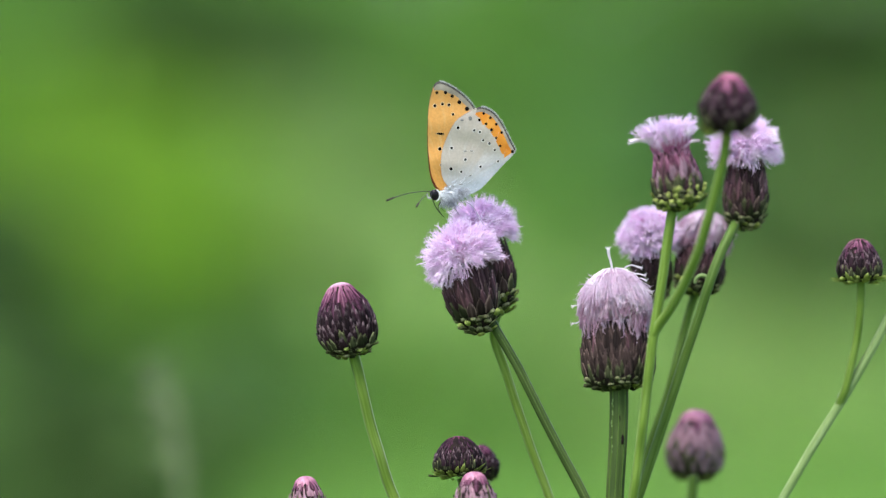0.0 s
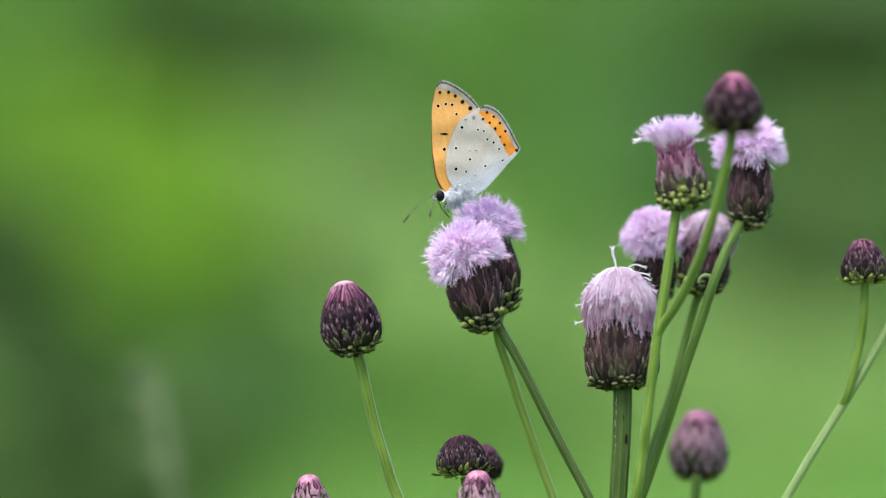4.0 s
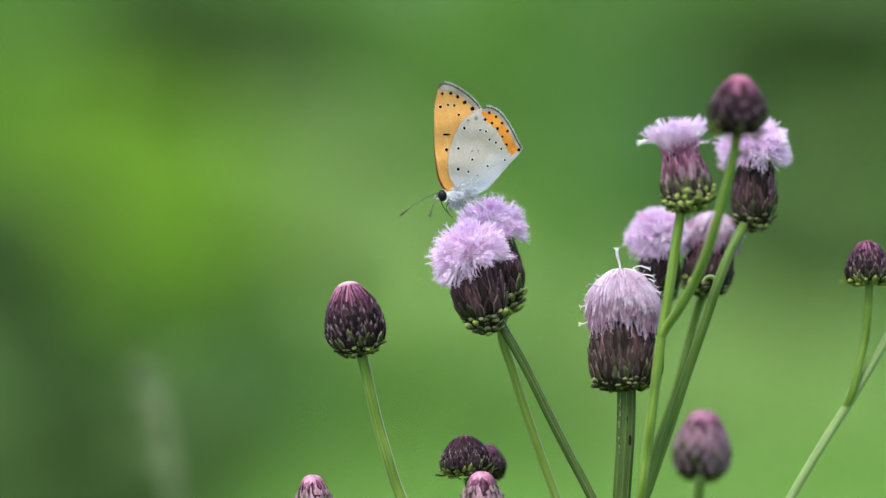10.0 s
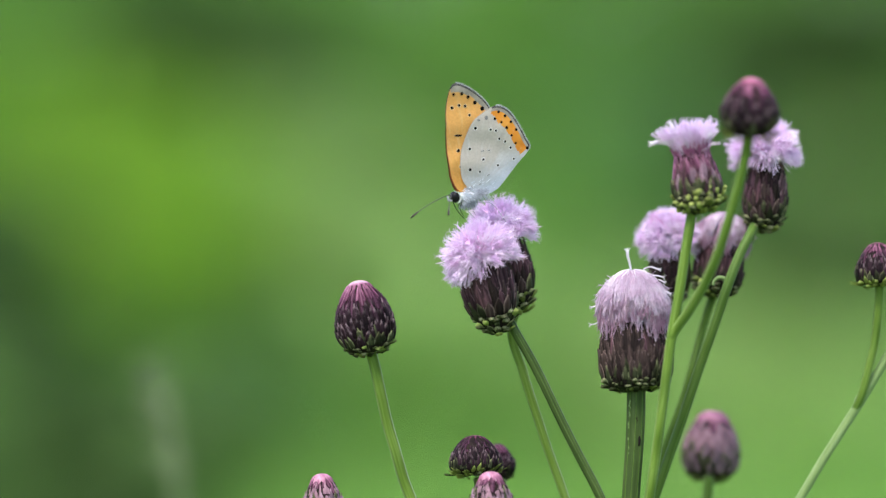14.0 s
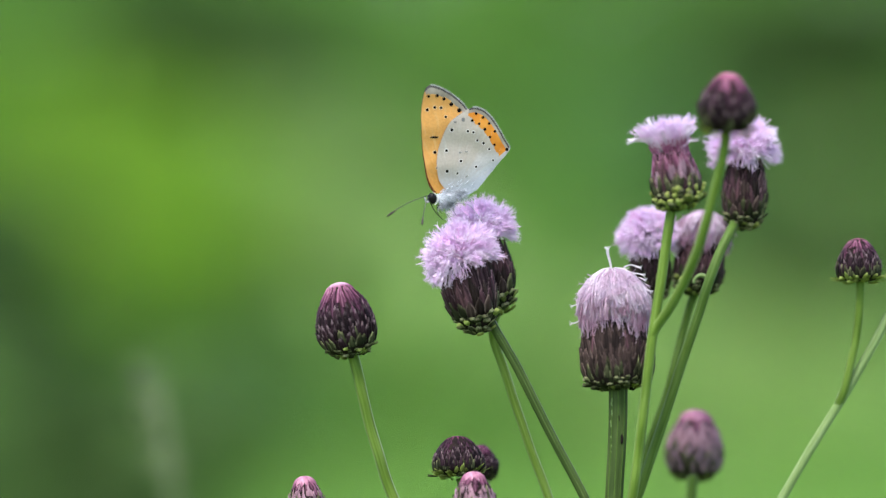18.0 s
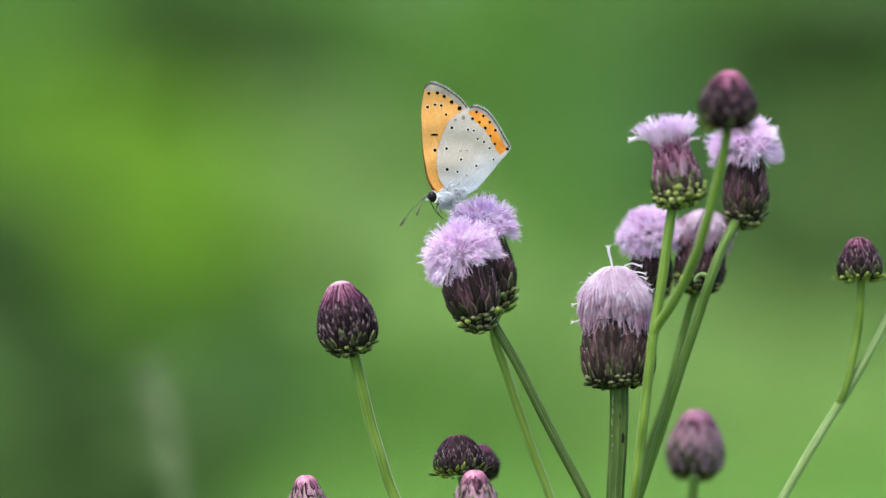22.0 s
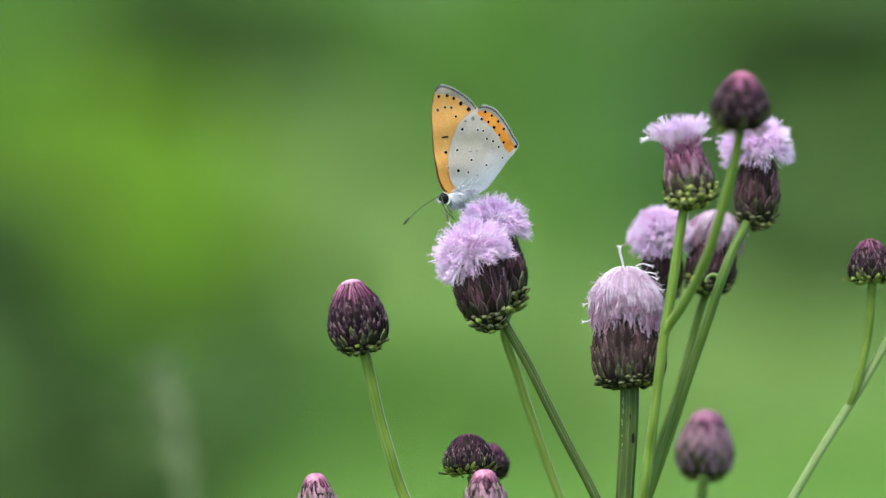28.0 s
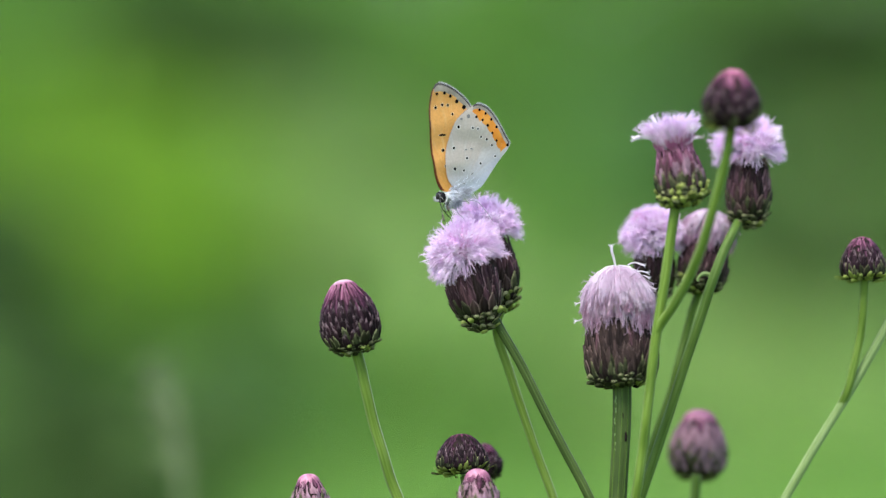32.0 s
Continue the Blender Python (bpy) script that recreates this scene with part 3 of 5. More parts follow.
def mop(count, wide, top, low, begin, end, lift, clump, seed, thick=0.075):
    """Florets that lie over a dome and hang down like a mop, from height top to low (mm); begin and end: spans of the way down."""
    q = random.Random(seed)
    groups = []
    S = [0, 0.12, 0.25, 0.4, 0.55, 0.7, 0.85, 1.0, 1.25]
    R = [0.05, 0.32, 0.58, 0.8, 0.94, 1.0, 0.98, 0.96, 0.97]
    H = [0, 0.03, 0.12, 0.28, 0.46, 0.65, 0.83, 1.0, 1.25]
    ways = sorted(q.uniform(0, 2 * math.pi) for _ in range(clump))
    ends = [q.uniform(0, 1) for _ in ways]
    for _ in range(count):
        f = q.uniform(0, 2 * math.pi)
        i = min(range(clump), key=lambda j: abs(math.remainder(ways[j] - f, 2 * math.pi)))
        f1 = f + math.remainder(ways[i] - f, 2 * math.pi) * q.uniform(0.0, 0.7 if clump > 30 else 0.9)
        s0 = q.uniform(*begin)
        s1 = end[0] + (end[1] - end[0]) * (0.5 * ends[i] + 0.5 * q.random())
        k, flick = lift * q.uniform(0.88 if clump > 30 else 0.86, 1.05), max(0, q.gauss(0, 0.35)) * q.choice((0, 1))
        bend = q.uniform(-0.1, 0.1)
        line = []
        for t in (0, 0.2, 0.4, 0.6, 0.8, 1):
            s = s0 + (s1 - s0) * t
            a = f + (f1 - f) * t + bend * math.sin(t * 6)
            rr = wide * float(np.interp(s, S, R)) * k + flick * t ** 3 + 0.2 * t * math.sin(t * 9 + f * 37)
            line.append(Vector((math.cos(a) * rr, math.sin(a) * rr, top - (top - low) * float(np.interp(s, S, H)) * (0.97 + 0.03 * k))) * MM)
        floret(groups, line, thick * MM * q.uniform(0.7, 1.3), q)
    return merge(*groups)


def head(parent, base, aim, length, radius, kind, seed, toward=0.0, scheme="dark", rows=8, label="", tufts=(), lime=0.3, name="flower_head", tip=None, spread=0.0, heart=None, wisps=(), gap=0.0, nod=0.0):
    """A thistle head: base and aim are places (aim sets the axis), length and radius of its cup in mm; toward: degrees that it leans to the lens; nod: degrees that its florets tip over sideways."""
    tip = tip or BUD_TIP
    q = random.Random(seed)
    axis = (aim - base).normalized()
    axis = (axis * math.cos(radians(toward)) + Vector((0, -1, 0)) * math.sin(radians(toward))).normalized()
    m = Matrix.Translation(base - parent.location) @ axis.to_track_quat("Z", "Y").to_matrix().to_4x4()
    S, R = PROFILES[kind]

    def rad(s):
        return float(np.interp(s, S, R)) * radius
    verts, faces = [], []
    seg, nr = 22, 14
    for i in range(nr + 1):
        s = i / nr
        for k in range(seg):
            f = 2 * math.pi * k / seg
            shrink = 0.92 if s > 0.08 else 0.7 + 2.75 * s
            verts.append(Vector((math.cos(f) * rad(s) * shrink, math.sin(f) * rad(s) * shrink, (s + (0.03 if i == 0 else 0)) * length)) * MM)
    for i in range(nr):
        for k in range(seg):
            j = (k + 1) % seg
            faces.append((i * seg + k, i * seg + j, (i + 1) * seg + j, (i + 1) * seg + k))
    faces += [tuple(range(seg))[::-1], tuple(nr * seg + k for k in range(seg))]
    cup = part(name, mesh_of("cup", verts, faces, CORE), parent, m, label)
    turn = q.uniform(0, 6.28)
    closed = kind in ("bud", "dome")
    gap = gap or (1.0 if closed else 1.35)
    tops = [-0.01 + (0.8 if closed else 0.66) * (k / rows) ** 1.2 for k in range(rows + 2)]
    main = {"dark": "dark", "green": "dark", "mixed": "bud" if closed else "dark", "mauve": "mauve", "bright": "purple", "pink": "bud"}[scheme]
    if kind == "dome" and scheme == "dark":
        main = "bud"
    for k in range(rows + 1):
        u, s = k / rows, tops[k]
        r, step = rad(s), (tops[k + 1] - s) * length
        foot = u < {"flower": 0.4, "goblet": 0.44, "neck": 0.44, "barrel": 0.3}.get(kind, 0.22)
        count = max(9, round(2 * math.pi * r / (gap * (0.9 if foot else 1.0))))
        for c in range(count):
            f = turn + 2 * math.pi * (c + 0.5 * (k % 2)) / count + q.uniform(-0.13, 0.13)
            ss = s + q.uniform(-0.022, 0.022)
            out = Vector((math.cos(f), math.sin(f), 0))
            if foot:
                ll = q.uniform(0.7, 1.8) * (0.7 + 0.28 * gap) * (1.25 if spread > 20 else (0.8 if closed or kind == "barrel" else 1))
            elif closed:
                ll = min((2.0 + 1.3 * u) * step * q.uniform(0.85, 1.15), (1.03 - ss) * length)
            else:
                ll = min((2.3 + 1.3 * u) * (1.4 if kind == "barrel" else 1.1) * step * q.uniform(0.85, 1.15), ((0.92 if kind == "neck" else 1.06) - ss) * length)
            e = min(1, max(0, ss) + ll / length)
            slope = (rad(e) - rad(max(0, ss))) / (e - max(0, ss)) / length
            al = (out * max(-2.5, min(slope, 0.55)) + Vector((0, 0, 1))).normalized()
            nor = (out - al * out.dot(al)).normalized()
            if foot:
                flare = q.uniform(0, 38)
            elif closed:
                flare = q.uniform(0, 6) if u < 0.5 else q.uniform(-1, 2)
            else:
                flare = q.uniform(2, 9) if u < 0.6 else q.uniform(0, 6)
            flare = radians(flare + (q.uniform(0.4, 1.0) * spread if k < 2 else 0))
            al, nor = al * math.cos(flare) + nor * math.sin(flare), nor * math.cos(flare) - al * math.sin(flare)
            skew = radians(q.uniform(-22, 22) if foot else q.uniform(-8, 8))
            al = (al * math.cos(skew) + al.cross(nor) * math.sin(skew)).normalized()
            sx = al.cross(nor)
            ww = (q.uniform(0.8, 1.4) if foot else (0.98 if kind == "barrel" else 1.16) * q.uniform(0.8, 1.2)) * 2 * math.pi * (r if foot else rad((max(0, ss) + e) / 2)) / count
            ww = max(0.55, min(ww, 2.3))
            tt = ww * (0.48 if foot else (0.42 if closed and u > 0.5 else 0.62))
            pos = out * (r * (0.95 if spread > 20 or k and not foot else 0.88)) + Vector((0, 0, ss * length))
            mm = Matrix((
                (sx.x * ww, al.x * ll, nor.x * tt, pos.x), (sx.y * ww, al.y * ll, nor.y * tt, pos.y),
                (sx.z * ww, al.z * ll, nor.z * tt, pos.z), (0, 0, 0, 1 / MM)))
            mm = Matrix([[mm[a][b] * MM for b in range(4)] for a in range(4)])
            x = u + q.uniform(-0.08, 0.08)
            if foot:
                key = "lime" if q.random() < lime * (0.75 if k < 2 else (0.6 if scheme == "bright" else 0.22)) else "green"
                if q.random() < (0.75 if closed or k < 1 else (0.1 if scheme == "bright" else 0.4)):
                    key = {"lime": "flare", "green": "leaf"}[key]
            elif x < {"bright": 0.55, "green": 0.5, "mauve": 0.62}.get(scheme, 0.34 if closed else (0.42 if kind == "barrel" else 0.5)) and q.random() < 0.65:
                key = "leaf" if scheme == "bright" else (q.choice(("leaf", "leaf", "mauve")) if scheme == "mauve" else "leaf")
            elif x < 0.6:
                key = main if scheme != "bright" or q.random() < 0.6 else "leaf"
            elif closed:
                key = ("blush" if scheme == "mauve" else main) if x < 0.72 else ({"bud": "plum", "mauve": "blush"}.get(main, main) if x < 0.92 or scheme == "dark" else "pink")
            else:
                key = "purple" if q.random() < (0.2 if kind == "barrel" else 0.8) else main
                if scheme == "bright":
                    key = q.choice(("purple", "purple", "mauve"))
                if scheme == "bright" and x > 0.88:
                    key = "pink"
            part("bract", BRACTS[key], cup, mm)
    if kind in ("bud", "dome"):
        r1 = rad(0.88) * (0.92 if scheme == "mauve" else 0.8)
        tv, tf = [], []
        hh = length * (0.19 if kind == "bud" else 0.17)
        for i in range(7):
            a = i / 6 * math.pi / 2
            for k in range(24):
                f = 2 * math.pi * k / 24
                rr = r1 * (math.cos(a) * 0.95 + 0.04) * (1 + (0.1 if k % 2 else -0.1))
                tv.append(Vector((math.cos(f) * rr, math.sin(f) * rr, math.sin(a) * hh)) * MM)
        for i in range(6):
            for k in range(24):
                j = (k + 1) % 24
                tf.append((i * 24 + k, i * 24 + j, (i + 1) * 24 + j, (i + 1) * 24 + k))
        tf.append(tuple(6 * 24 + k for k in range(24)))
        part("floret_tip", mesh_of("floret_tip", tv, tf, tip), cup, Matrix.Translation((0, 0, 0.86 * length * MM)), "pink unopened floret tips")
    pivot = Matrix.Translation((0, 0, length * MM))
    tip_over = pivot @ Matrix.Rotation(radians(nod), 4, m.to_3x3().inverted() @ Vector((0, 1, 0))) @ pivot.inverted()
    for i, (mat, *a) in enumerate(tufts):
        part("floret_tuft", mesh_of("floret_tuft", *(a[0](*a[1:], seed * 10 + i) if callable(a[0]) else tuft(*a, seed * 10 + i)), mat), cup, tip_over, kind="stuff", label="thread-like lilac florets" if mat is LILAC else "")
    # A ball added inside the florets throws light back and fills their pink middle.
    if heart:
        z, rx, rz = heart
        part("floret_heart", mesh_of("floret_heart", *ball((0, 0, z * MM), rx * MM, rx * MM, rz * MM, 18, 12, 0.12, seed), HEART), cup, tip_over, label="dense pink floret middle, a ball added to bounce light")
    inv = (Matrix.Translation(parent.location) @ m).inverted()
    for i, (w, th, *pts) in enumerate(wisps):
        line = smooth_line([inv @ spot(x, y, w) for x, y in pts], 4)
        threads = []
        for k in range(5):
            off = Vector((q.uniform(-1, 1), q.uniform(-1, 1), q.uniform(-1, 1))) * th * 0.45 * MM
            floret(threads, [p + off * (1 + 0.8 * j / len(line)) for j, p in enumerate(line)], th * 0.5 * MM, q)
        part("floret_wisp", mesh_of("floret_wisp", *merge(*threads), WISP), cup, label="loose pale florets", kind="stuff")
    return cup


def stalk(label, foot_x, foot_w):
    root = tagged(new("thistle"), label, "thistle", "thistle stalks of the clump")
    p = spot(foot_x, 4641, foot_w)
    root.location = (p.x, p.y, 0)
    THISTLES.append(root)
    return root


def stem(root, pts, thick, mat, foot=True, name="stem", end_thick=None):
    """A ribbed stem through field grid points (x, y, depth), thick in mm; with foot it runs on down to the ground."""
    line = [spot(*p) - root.location for p in pts]
    if foot:
        a, b = line[-1], (line[-1] - line[-2]).normalized()
        low = a + b * 0.075
        line += [a + b * 0.009, a + b * 0.025, a + b * 0.045, low, Vector((low.x * 0.72, low.y * 0.72, low.z * 0.8)), Vector((low.x * 0.35, low.y * 0.35, low.z * 0.5)), Vector((low.x * 0.08, low.y * 0.08, low.z * 0.2)), Vector((0, 0, -0.01))]
    et = end_thick or thick
    fine = smooth_line(line, 7)
    me = mesh_of("stem", *tube(fine, lambda t: (thick + (et - thick) * t) * 0.5 * MM, 16, 0.07), mat)
    grain, far = me.attributes.new("lane", "FLOAT_VECTOR", "POINT"), thick
    for i, p in enumerate(fine):
        far += (p - fine[max(0, i - 1)]).length * 100
        for k in range(16):
            f = 2 * math.pi * k / 16
            grain.data[i * 16 + k].vector = (math.cos(f) + thick, math.sin(f), far)
    return part(name, me, root)


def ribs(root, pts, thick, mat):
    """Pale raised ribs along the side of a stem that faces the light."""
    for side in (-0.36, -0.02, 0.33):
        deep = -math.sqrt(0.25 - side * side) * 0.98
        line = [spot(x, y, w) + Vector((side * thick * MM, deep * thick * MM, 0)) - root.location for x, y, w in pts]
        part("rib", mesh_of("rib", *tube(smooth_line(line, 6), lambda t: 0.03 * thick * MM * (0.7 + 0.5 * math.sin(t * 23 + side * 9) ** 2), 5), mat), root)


PITCH, NOD = 0.025, 0.0009  # how far the clump rocks towards the lens for each mm that it rises and for its lean
THISTLES = []

# Single bud on a slim bent stalk
t1 = stalk("single closed purple thistle bud on a slim green stalk", 1010, 4)
stem(t1, [(630, 618, 0), (640, 655, 0), (650, 700, 0), (662, 750, 1), (677, 800, 1), (692, 850, 2), (708, 890, 2)], 1.9, STEM_LIGHT)
head(t1, spot(630, 628), spot(606, 496), 12.6, 5.5, "bud", 11, 4, "mixed", 11, "closed dark purple bud with a pale pink tip", lime=0.5, spread=18)

# The two open heads that the butterfly feeds on
t2 = stalk("two open lilac thistle heads side by side on green stalks", 1100, 0)
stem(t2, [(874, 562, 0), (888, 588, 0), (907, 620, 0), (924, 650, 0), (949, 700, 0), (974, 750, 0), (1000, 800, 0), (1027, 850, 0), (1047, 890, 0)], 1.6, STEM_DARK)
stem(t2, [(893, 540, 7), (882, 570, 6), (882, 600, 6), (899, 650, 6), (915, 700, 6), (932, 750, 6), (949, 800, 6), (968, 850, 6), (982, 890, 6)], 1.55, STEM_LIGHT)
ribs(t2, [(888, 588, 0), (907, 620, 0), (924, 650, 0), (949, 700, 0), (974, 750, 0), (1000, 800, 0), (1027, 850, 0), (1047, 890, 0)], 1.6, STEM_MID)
head(t2, spot(858, 588), spot(822, 447), 13.2, 4.7, "goblet", 21, 5, "mixed", 10, "open head with a brown-purple scaly cup", lime=0.25, tufts=[(LILAC, 2200, 1.7, 14.6, 5.5, 128, 0.05, 0.08), (MAGENTA, 50, 1.4, 14.2, 4.3, 80, 0.0, 0.0)], heart=(14.6, 3.7, 3.4), nod=-13)
head(t2, spot(896, 552, 8), spot(854, 401, 8), 13.4, 4.2, "goblet", 22, 2, "mixed", 10, "open head half hidden behind its twin", lime=0.9, tufts=[(LILAC, 2200, 1.7, 15.7, 5.2, 136, 0.04, 0.05)], heart=(16.3, 3.5, 3.3))

# The fading head with drooping pale florets
t3 = stalk("fading thistle head with drooping pale florets on a thick stalk", 1092, -4)
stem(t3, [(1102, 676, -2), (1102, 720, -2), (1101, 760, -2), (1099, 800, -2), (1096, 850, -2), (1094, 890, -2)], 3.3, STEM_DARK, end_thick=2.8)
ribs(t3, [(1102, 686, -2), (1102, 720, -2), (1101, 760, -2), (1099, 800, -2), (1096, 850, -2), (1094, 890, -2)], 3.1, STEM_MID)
head(t3, spot(1103, 688, -2), spot(1096, 560, -2), 12.2, 6.6, "barrel", 31, -3, "dark", 12, "fading head with a dark brown scaly cup", lime=0.3, gap=1.15, tufts=
     [(LILAC_PALE, mop, 1000, 6.4, 21.4, 9.2, (0.0, 0.25), (0.34, 0.74), 1.03, 60), (FADED_SHADED, mop, 760, 6.2, 21.0, 9.2, (0.15, 0.5), (0.45, 1.0), 0.98, 24), (LILAC_PALE, mop, 130, 6.3, 21.0, 9.2, (0.4, 0.6), (0.68, 1.15), 0.95, 11), (WISP, mop, 36, 6.4, 21.6, 9.2, (0.0, 0.1), (0.1, 0.4), 1.05, 40), (LILAC_PALE, 14, 3.0, 18.0, 4.2, 80, 0.3, 0.1)],
     heart=(15.4, 4.8, 4.6), wisps=[(-2, 0.26, (1090, 474), (1087, 460), (1084, 450), (1083, 441)), (-2, 0.16, (1112, 472), (1124, 468), (1138, 472)), (-2, 0.13, (1126, 484), (1136, 483), (1145, 485)), (-2, 0.12, (1130, 494), (1140, 491), (1147, 494)), (-2, 0.12, (1144, 512), (1152, 511), (1158, 514)), (-2, 0.14, (1044, 552), (1036, 564), (1027, 570), (1022, 571)), (-2, 0.12, (1040, 536), (1030, 538), (1023, 540))])

# Two dark scars and a row of pale flecks on the thick stalk
for k, (x, y, long) in enumerate(((1105, 739, 1.1), (1107, 776, 0.95))):
    part("scar", mesh_of("scar", *ball(spot(x, y, -3.4) - t3.location, 0.0004, 0.00022, long * MM, 10, 8, 0.3, k), CORE), t3, label="dark split in the stalk")
q3 = random.Random(17)
part("fleck", mesh_of("fleck", *merge(*[ball(spot(1091 + q3.uniform(-2.5, 2.5), 706 + 6.5 * k + q3.uniform(-2, 2), -3.2) - t3.location, 0.00012, 0.00012, q3.uniform(0.0001, 0.0004), 6, 5, 0.3, k) for k in range(24)]), STEM_PALE), t3, label="pale flecks along a rib", kind="stuff")

# Forked stalk: an open head and a bud that leans to the lens
t4 = stalk("forked thistle stalk with an opening head and a closed bud", 1080, -5)
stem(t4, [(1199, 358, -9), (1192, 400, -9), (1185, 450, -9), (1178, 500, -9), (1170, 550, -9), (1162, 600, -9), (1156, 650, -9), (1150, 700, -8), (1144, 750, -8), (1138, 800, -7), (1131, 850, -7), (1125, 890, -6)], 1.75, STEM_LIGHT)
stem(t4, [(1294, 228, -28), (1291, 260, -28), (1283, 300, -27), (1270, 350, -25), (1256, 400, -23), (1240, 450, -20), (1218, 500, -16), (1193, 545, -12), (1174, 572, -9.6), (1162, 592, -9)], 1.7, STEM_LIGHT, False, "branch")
head(t4, spot(1213, 369, -9), spot(1193, 252, -9), 11.4, 4.7, "neck", 41, 0, "bright", 12, "opening head with a green and purple cup", gap=1.1, tufts=
     [(LILAC, 520, 2.0, 10.5, 5.3, 42, 0.08, 0.0), (ROSE, 480, 2.5, 8.0, 4.1, 14, 0.0, 0.0), (LILAC, 10, 2.3, 10.8, 5.2, 82, 0.05, 0.1)], lime=0.9,
     wisps=[(-10, 0.34, (1174, 254), (1152, 249), (1138, 247), (1125, 250)), (-10, 0.28, (1176, 250), (1158, 240), (1140, 230)), (-10, 0.28, (1178, 246), (1165, 230), (1156, 214))], heart=(8.9, 2.5, 2.2))
head(t4, spot(1294, 232, -28), spot(1300, 130, -30), 9.8, 5.15, "bud", 42, 4, "mixed", 8, "closed dark purple bud near the lens", lime=1.5, spread=50, tip=BUD_ROSE)

# A straight stalk with an open head
t5 = stalk("open lilac thistle head on a straight green stalk", 1098, 10)
stem(t5, [(1312, 388, 13), (1298, 415, 10), (1281, 450, 8), (1262, 500, 6), (1246, 550, 6), (1229, 600, 6), (1212, 650, 6), (1196, 700, 6), (1180, 750, 6), (1163, 800, 6), (1146, 850, 6), (1132, 890, 6)], 1.75, STEM_MID)
head(t5, spot(1325, 404, 14), spot(1325, 290, 15), 12.4, 4.0, "flower", 51, 10, "green", 10, "open head with a dark scaly cup",
     [(LILAC, 1800, 1.8, 14.8, 5.0, 132, 0.04, 0.03), (MAGENTA, 70, 1.4, 13.8, 4.0, 80, 0.0, 0.0)], heart=(15.0, 3.5, 3.4))

# Two heads further back on one stalk
t6 = stalk("two open lilac thistle heads on a grey-green stalk further back", 1120, 18)
stem(t6, [(1240, 515, 17), (1228, 545, 17), (1213, 600, 17), (1200, 650, 16), (1187, 700, 16), (1169, 750, 15), (1152, 800, 15), (1138, 850, 15), (1128, 890, 15)], 1.4, STEM_MID)
stem(t6, [(1168, 520, 18), (1169, 555, 17), (1161, 600, 17), (1155, 650, 17), (1149, 700, 16), (1144, 760, 16), (1138, 845, 15)], 1.2, STEM_MID, False, "branch")
head(t6, spot(1163, 532, 18), spot(1154, 420, 18), 11.4, 3.5, "flower", 61, 16, "dark", 7, "open round lilac head",
     [(LILAC, 2300, 1.5, 12.7, 4.4, 140, 0.04, 0.03), (MAGENTA, 60, 0.9, 12.7, 3.9, 40, 0.0, 0.0)], heart=(12.9, 2.4, 2.4))
head(t6, spot(1238, 522, 15), spot(1252, 430, 15), 9.6, 4.6, "flower", 62, -4, "dark", 8, "fading head with drooping florets",
     [(LILAC_PALE, mop, 800, 4.9, 15.4, 9.0, (0.0, 0.35), (0.35, 1.1), 0.98, 14), (FADED_SHADED, mop, 260, 5.1, 15.4, 9.0, (0.3, 0.5), (0.8, 1.2), 0.95, 18)], heart=(11.2, 3.4, 3.6))

hook = smooth_line([spot(1262, 500, 8) - t6.location, spot(1256, 489, 8) - t6.location, spot(1246, 487, 8) - t6.location, spot(1238, 493, 8) - t6.location, spot(1236, 501, 8) - t6.location], 5)
part("curled_bract", mesh_of("curled_bract", *tube(hook, lambda t: 0.00042 * (1.1 - 0.5 * t), 7), STEM_PALE), t6, label="pale curled dry scale")

# A leaning stalk with a side branch that carries a bud
t7 = stalk("leaning thistle stalk with a closed bud on a side branch", 1230, 6)
stem(t7, [(1623, 480, 10), (1588, 545, 10), (1558, 603, 10), (1530, 652, 10), (1500, 703, 10), (1469, 752, 10), (1438, 802, 10), (1409, 852, 10), (1387, 890, 10)], 1.6, STEM_PALE)
stem(t7, [(1531, 492, 8), (1530, 520, 8), (1528, 555, 8), (1523, 600, 9), (1512, 650, 9), (1502, 690, 9), (1491, 716, 10)], 1.5, STEM_LIGHT, False, "branch")
part("node", mesh_of("node", *ball(spot(1498, 703, 10) - t7.location, 0.00095, 0.0009, 0.0012, 12, 8, 0.2, 3), STEM_PALE), t7)
head(t7, spot(1529, 501, 8), spot(1527, 420, 8), 7.8, 4.3, "dome", 71, -4, "pink", 8, "closed bud with yellow-green outer scales", lime=1.4, tip=BUD_ROSE, spread=32, gap=0.85)

# Low heads at the clump's foot
t8 = stalk("two low thistle buds close together", 960, 6)
stem(t8, [(824, 845, 2), (832, 890, 2), (845, 950, 2)], 1.8, STEM_MID)
stem(t8, [(866, 850, 14), (868, 900, 12), (862, 960, 6), (850, 1000, 4)], 1.5, STEM_MID, False, "branch")
head(t8, spot(820, 842, 2), spot(816, 770, 2), 7.0, 5.0, "dome", 81, -8, "dark", 8, "half-open bud with spreading outer scales", lime=1.1, tip=BUD_ROSE, spread=30, gap=0.75)
head(t8, spot(864, 852, 16), spot(857, 780, 16), 6.4, 3.0, "bud", 82, 0, "mixed", 7, "smaller purple bud behind")

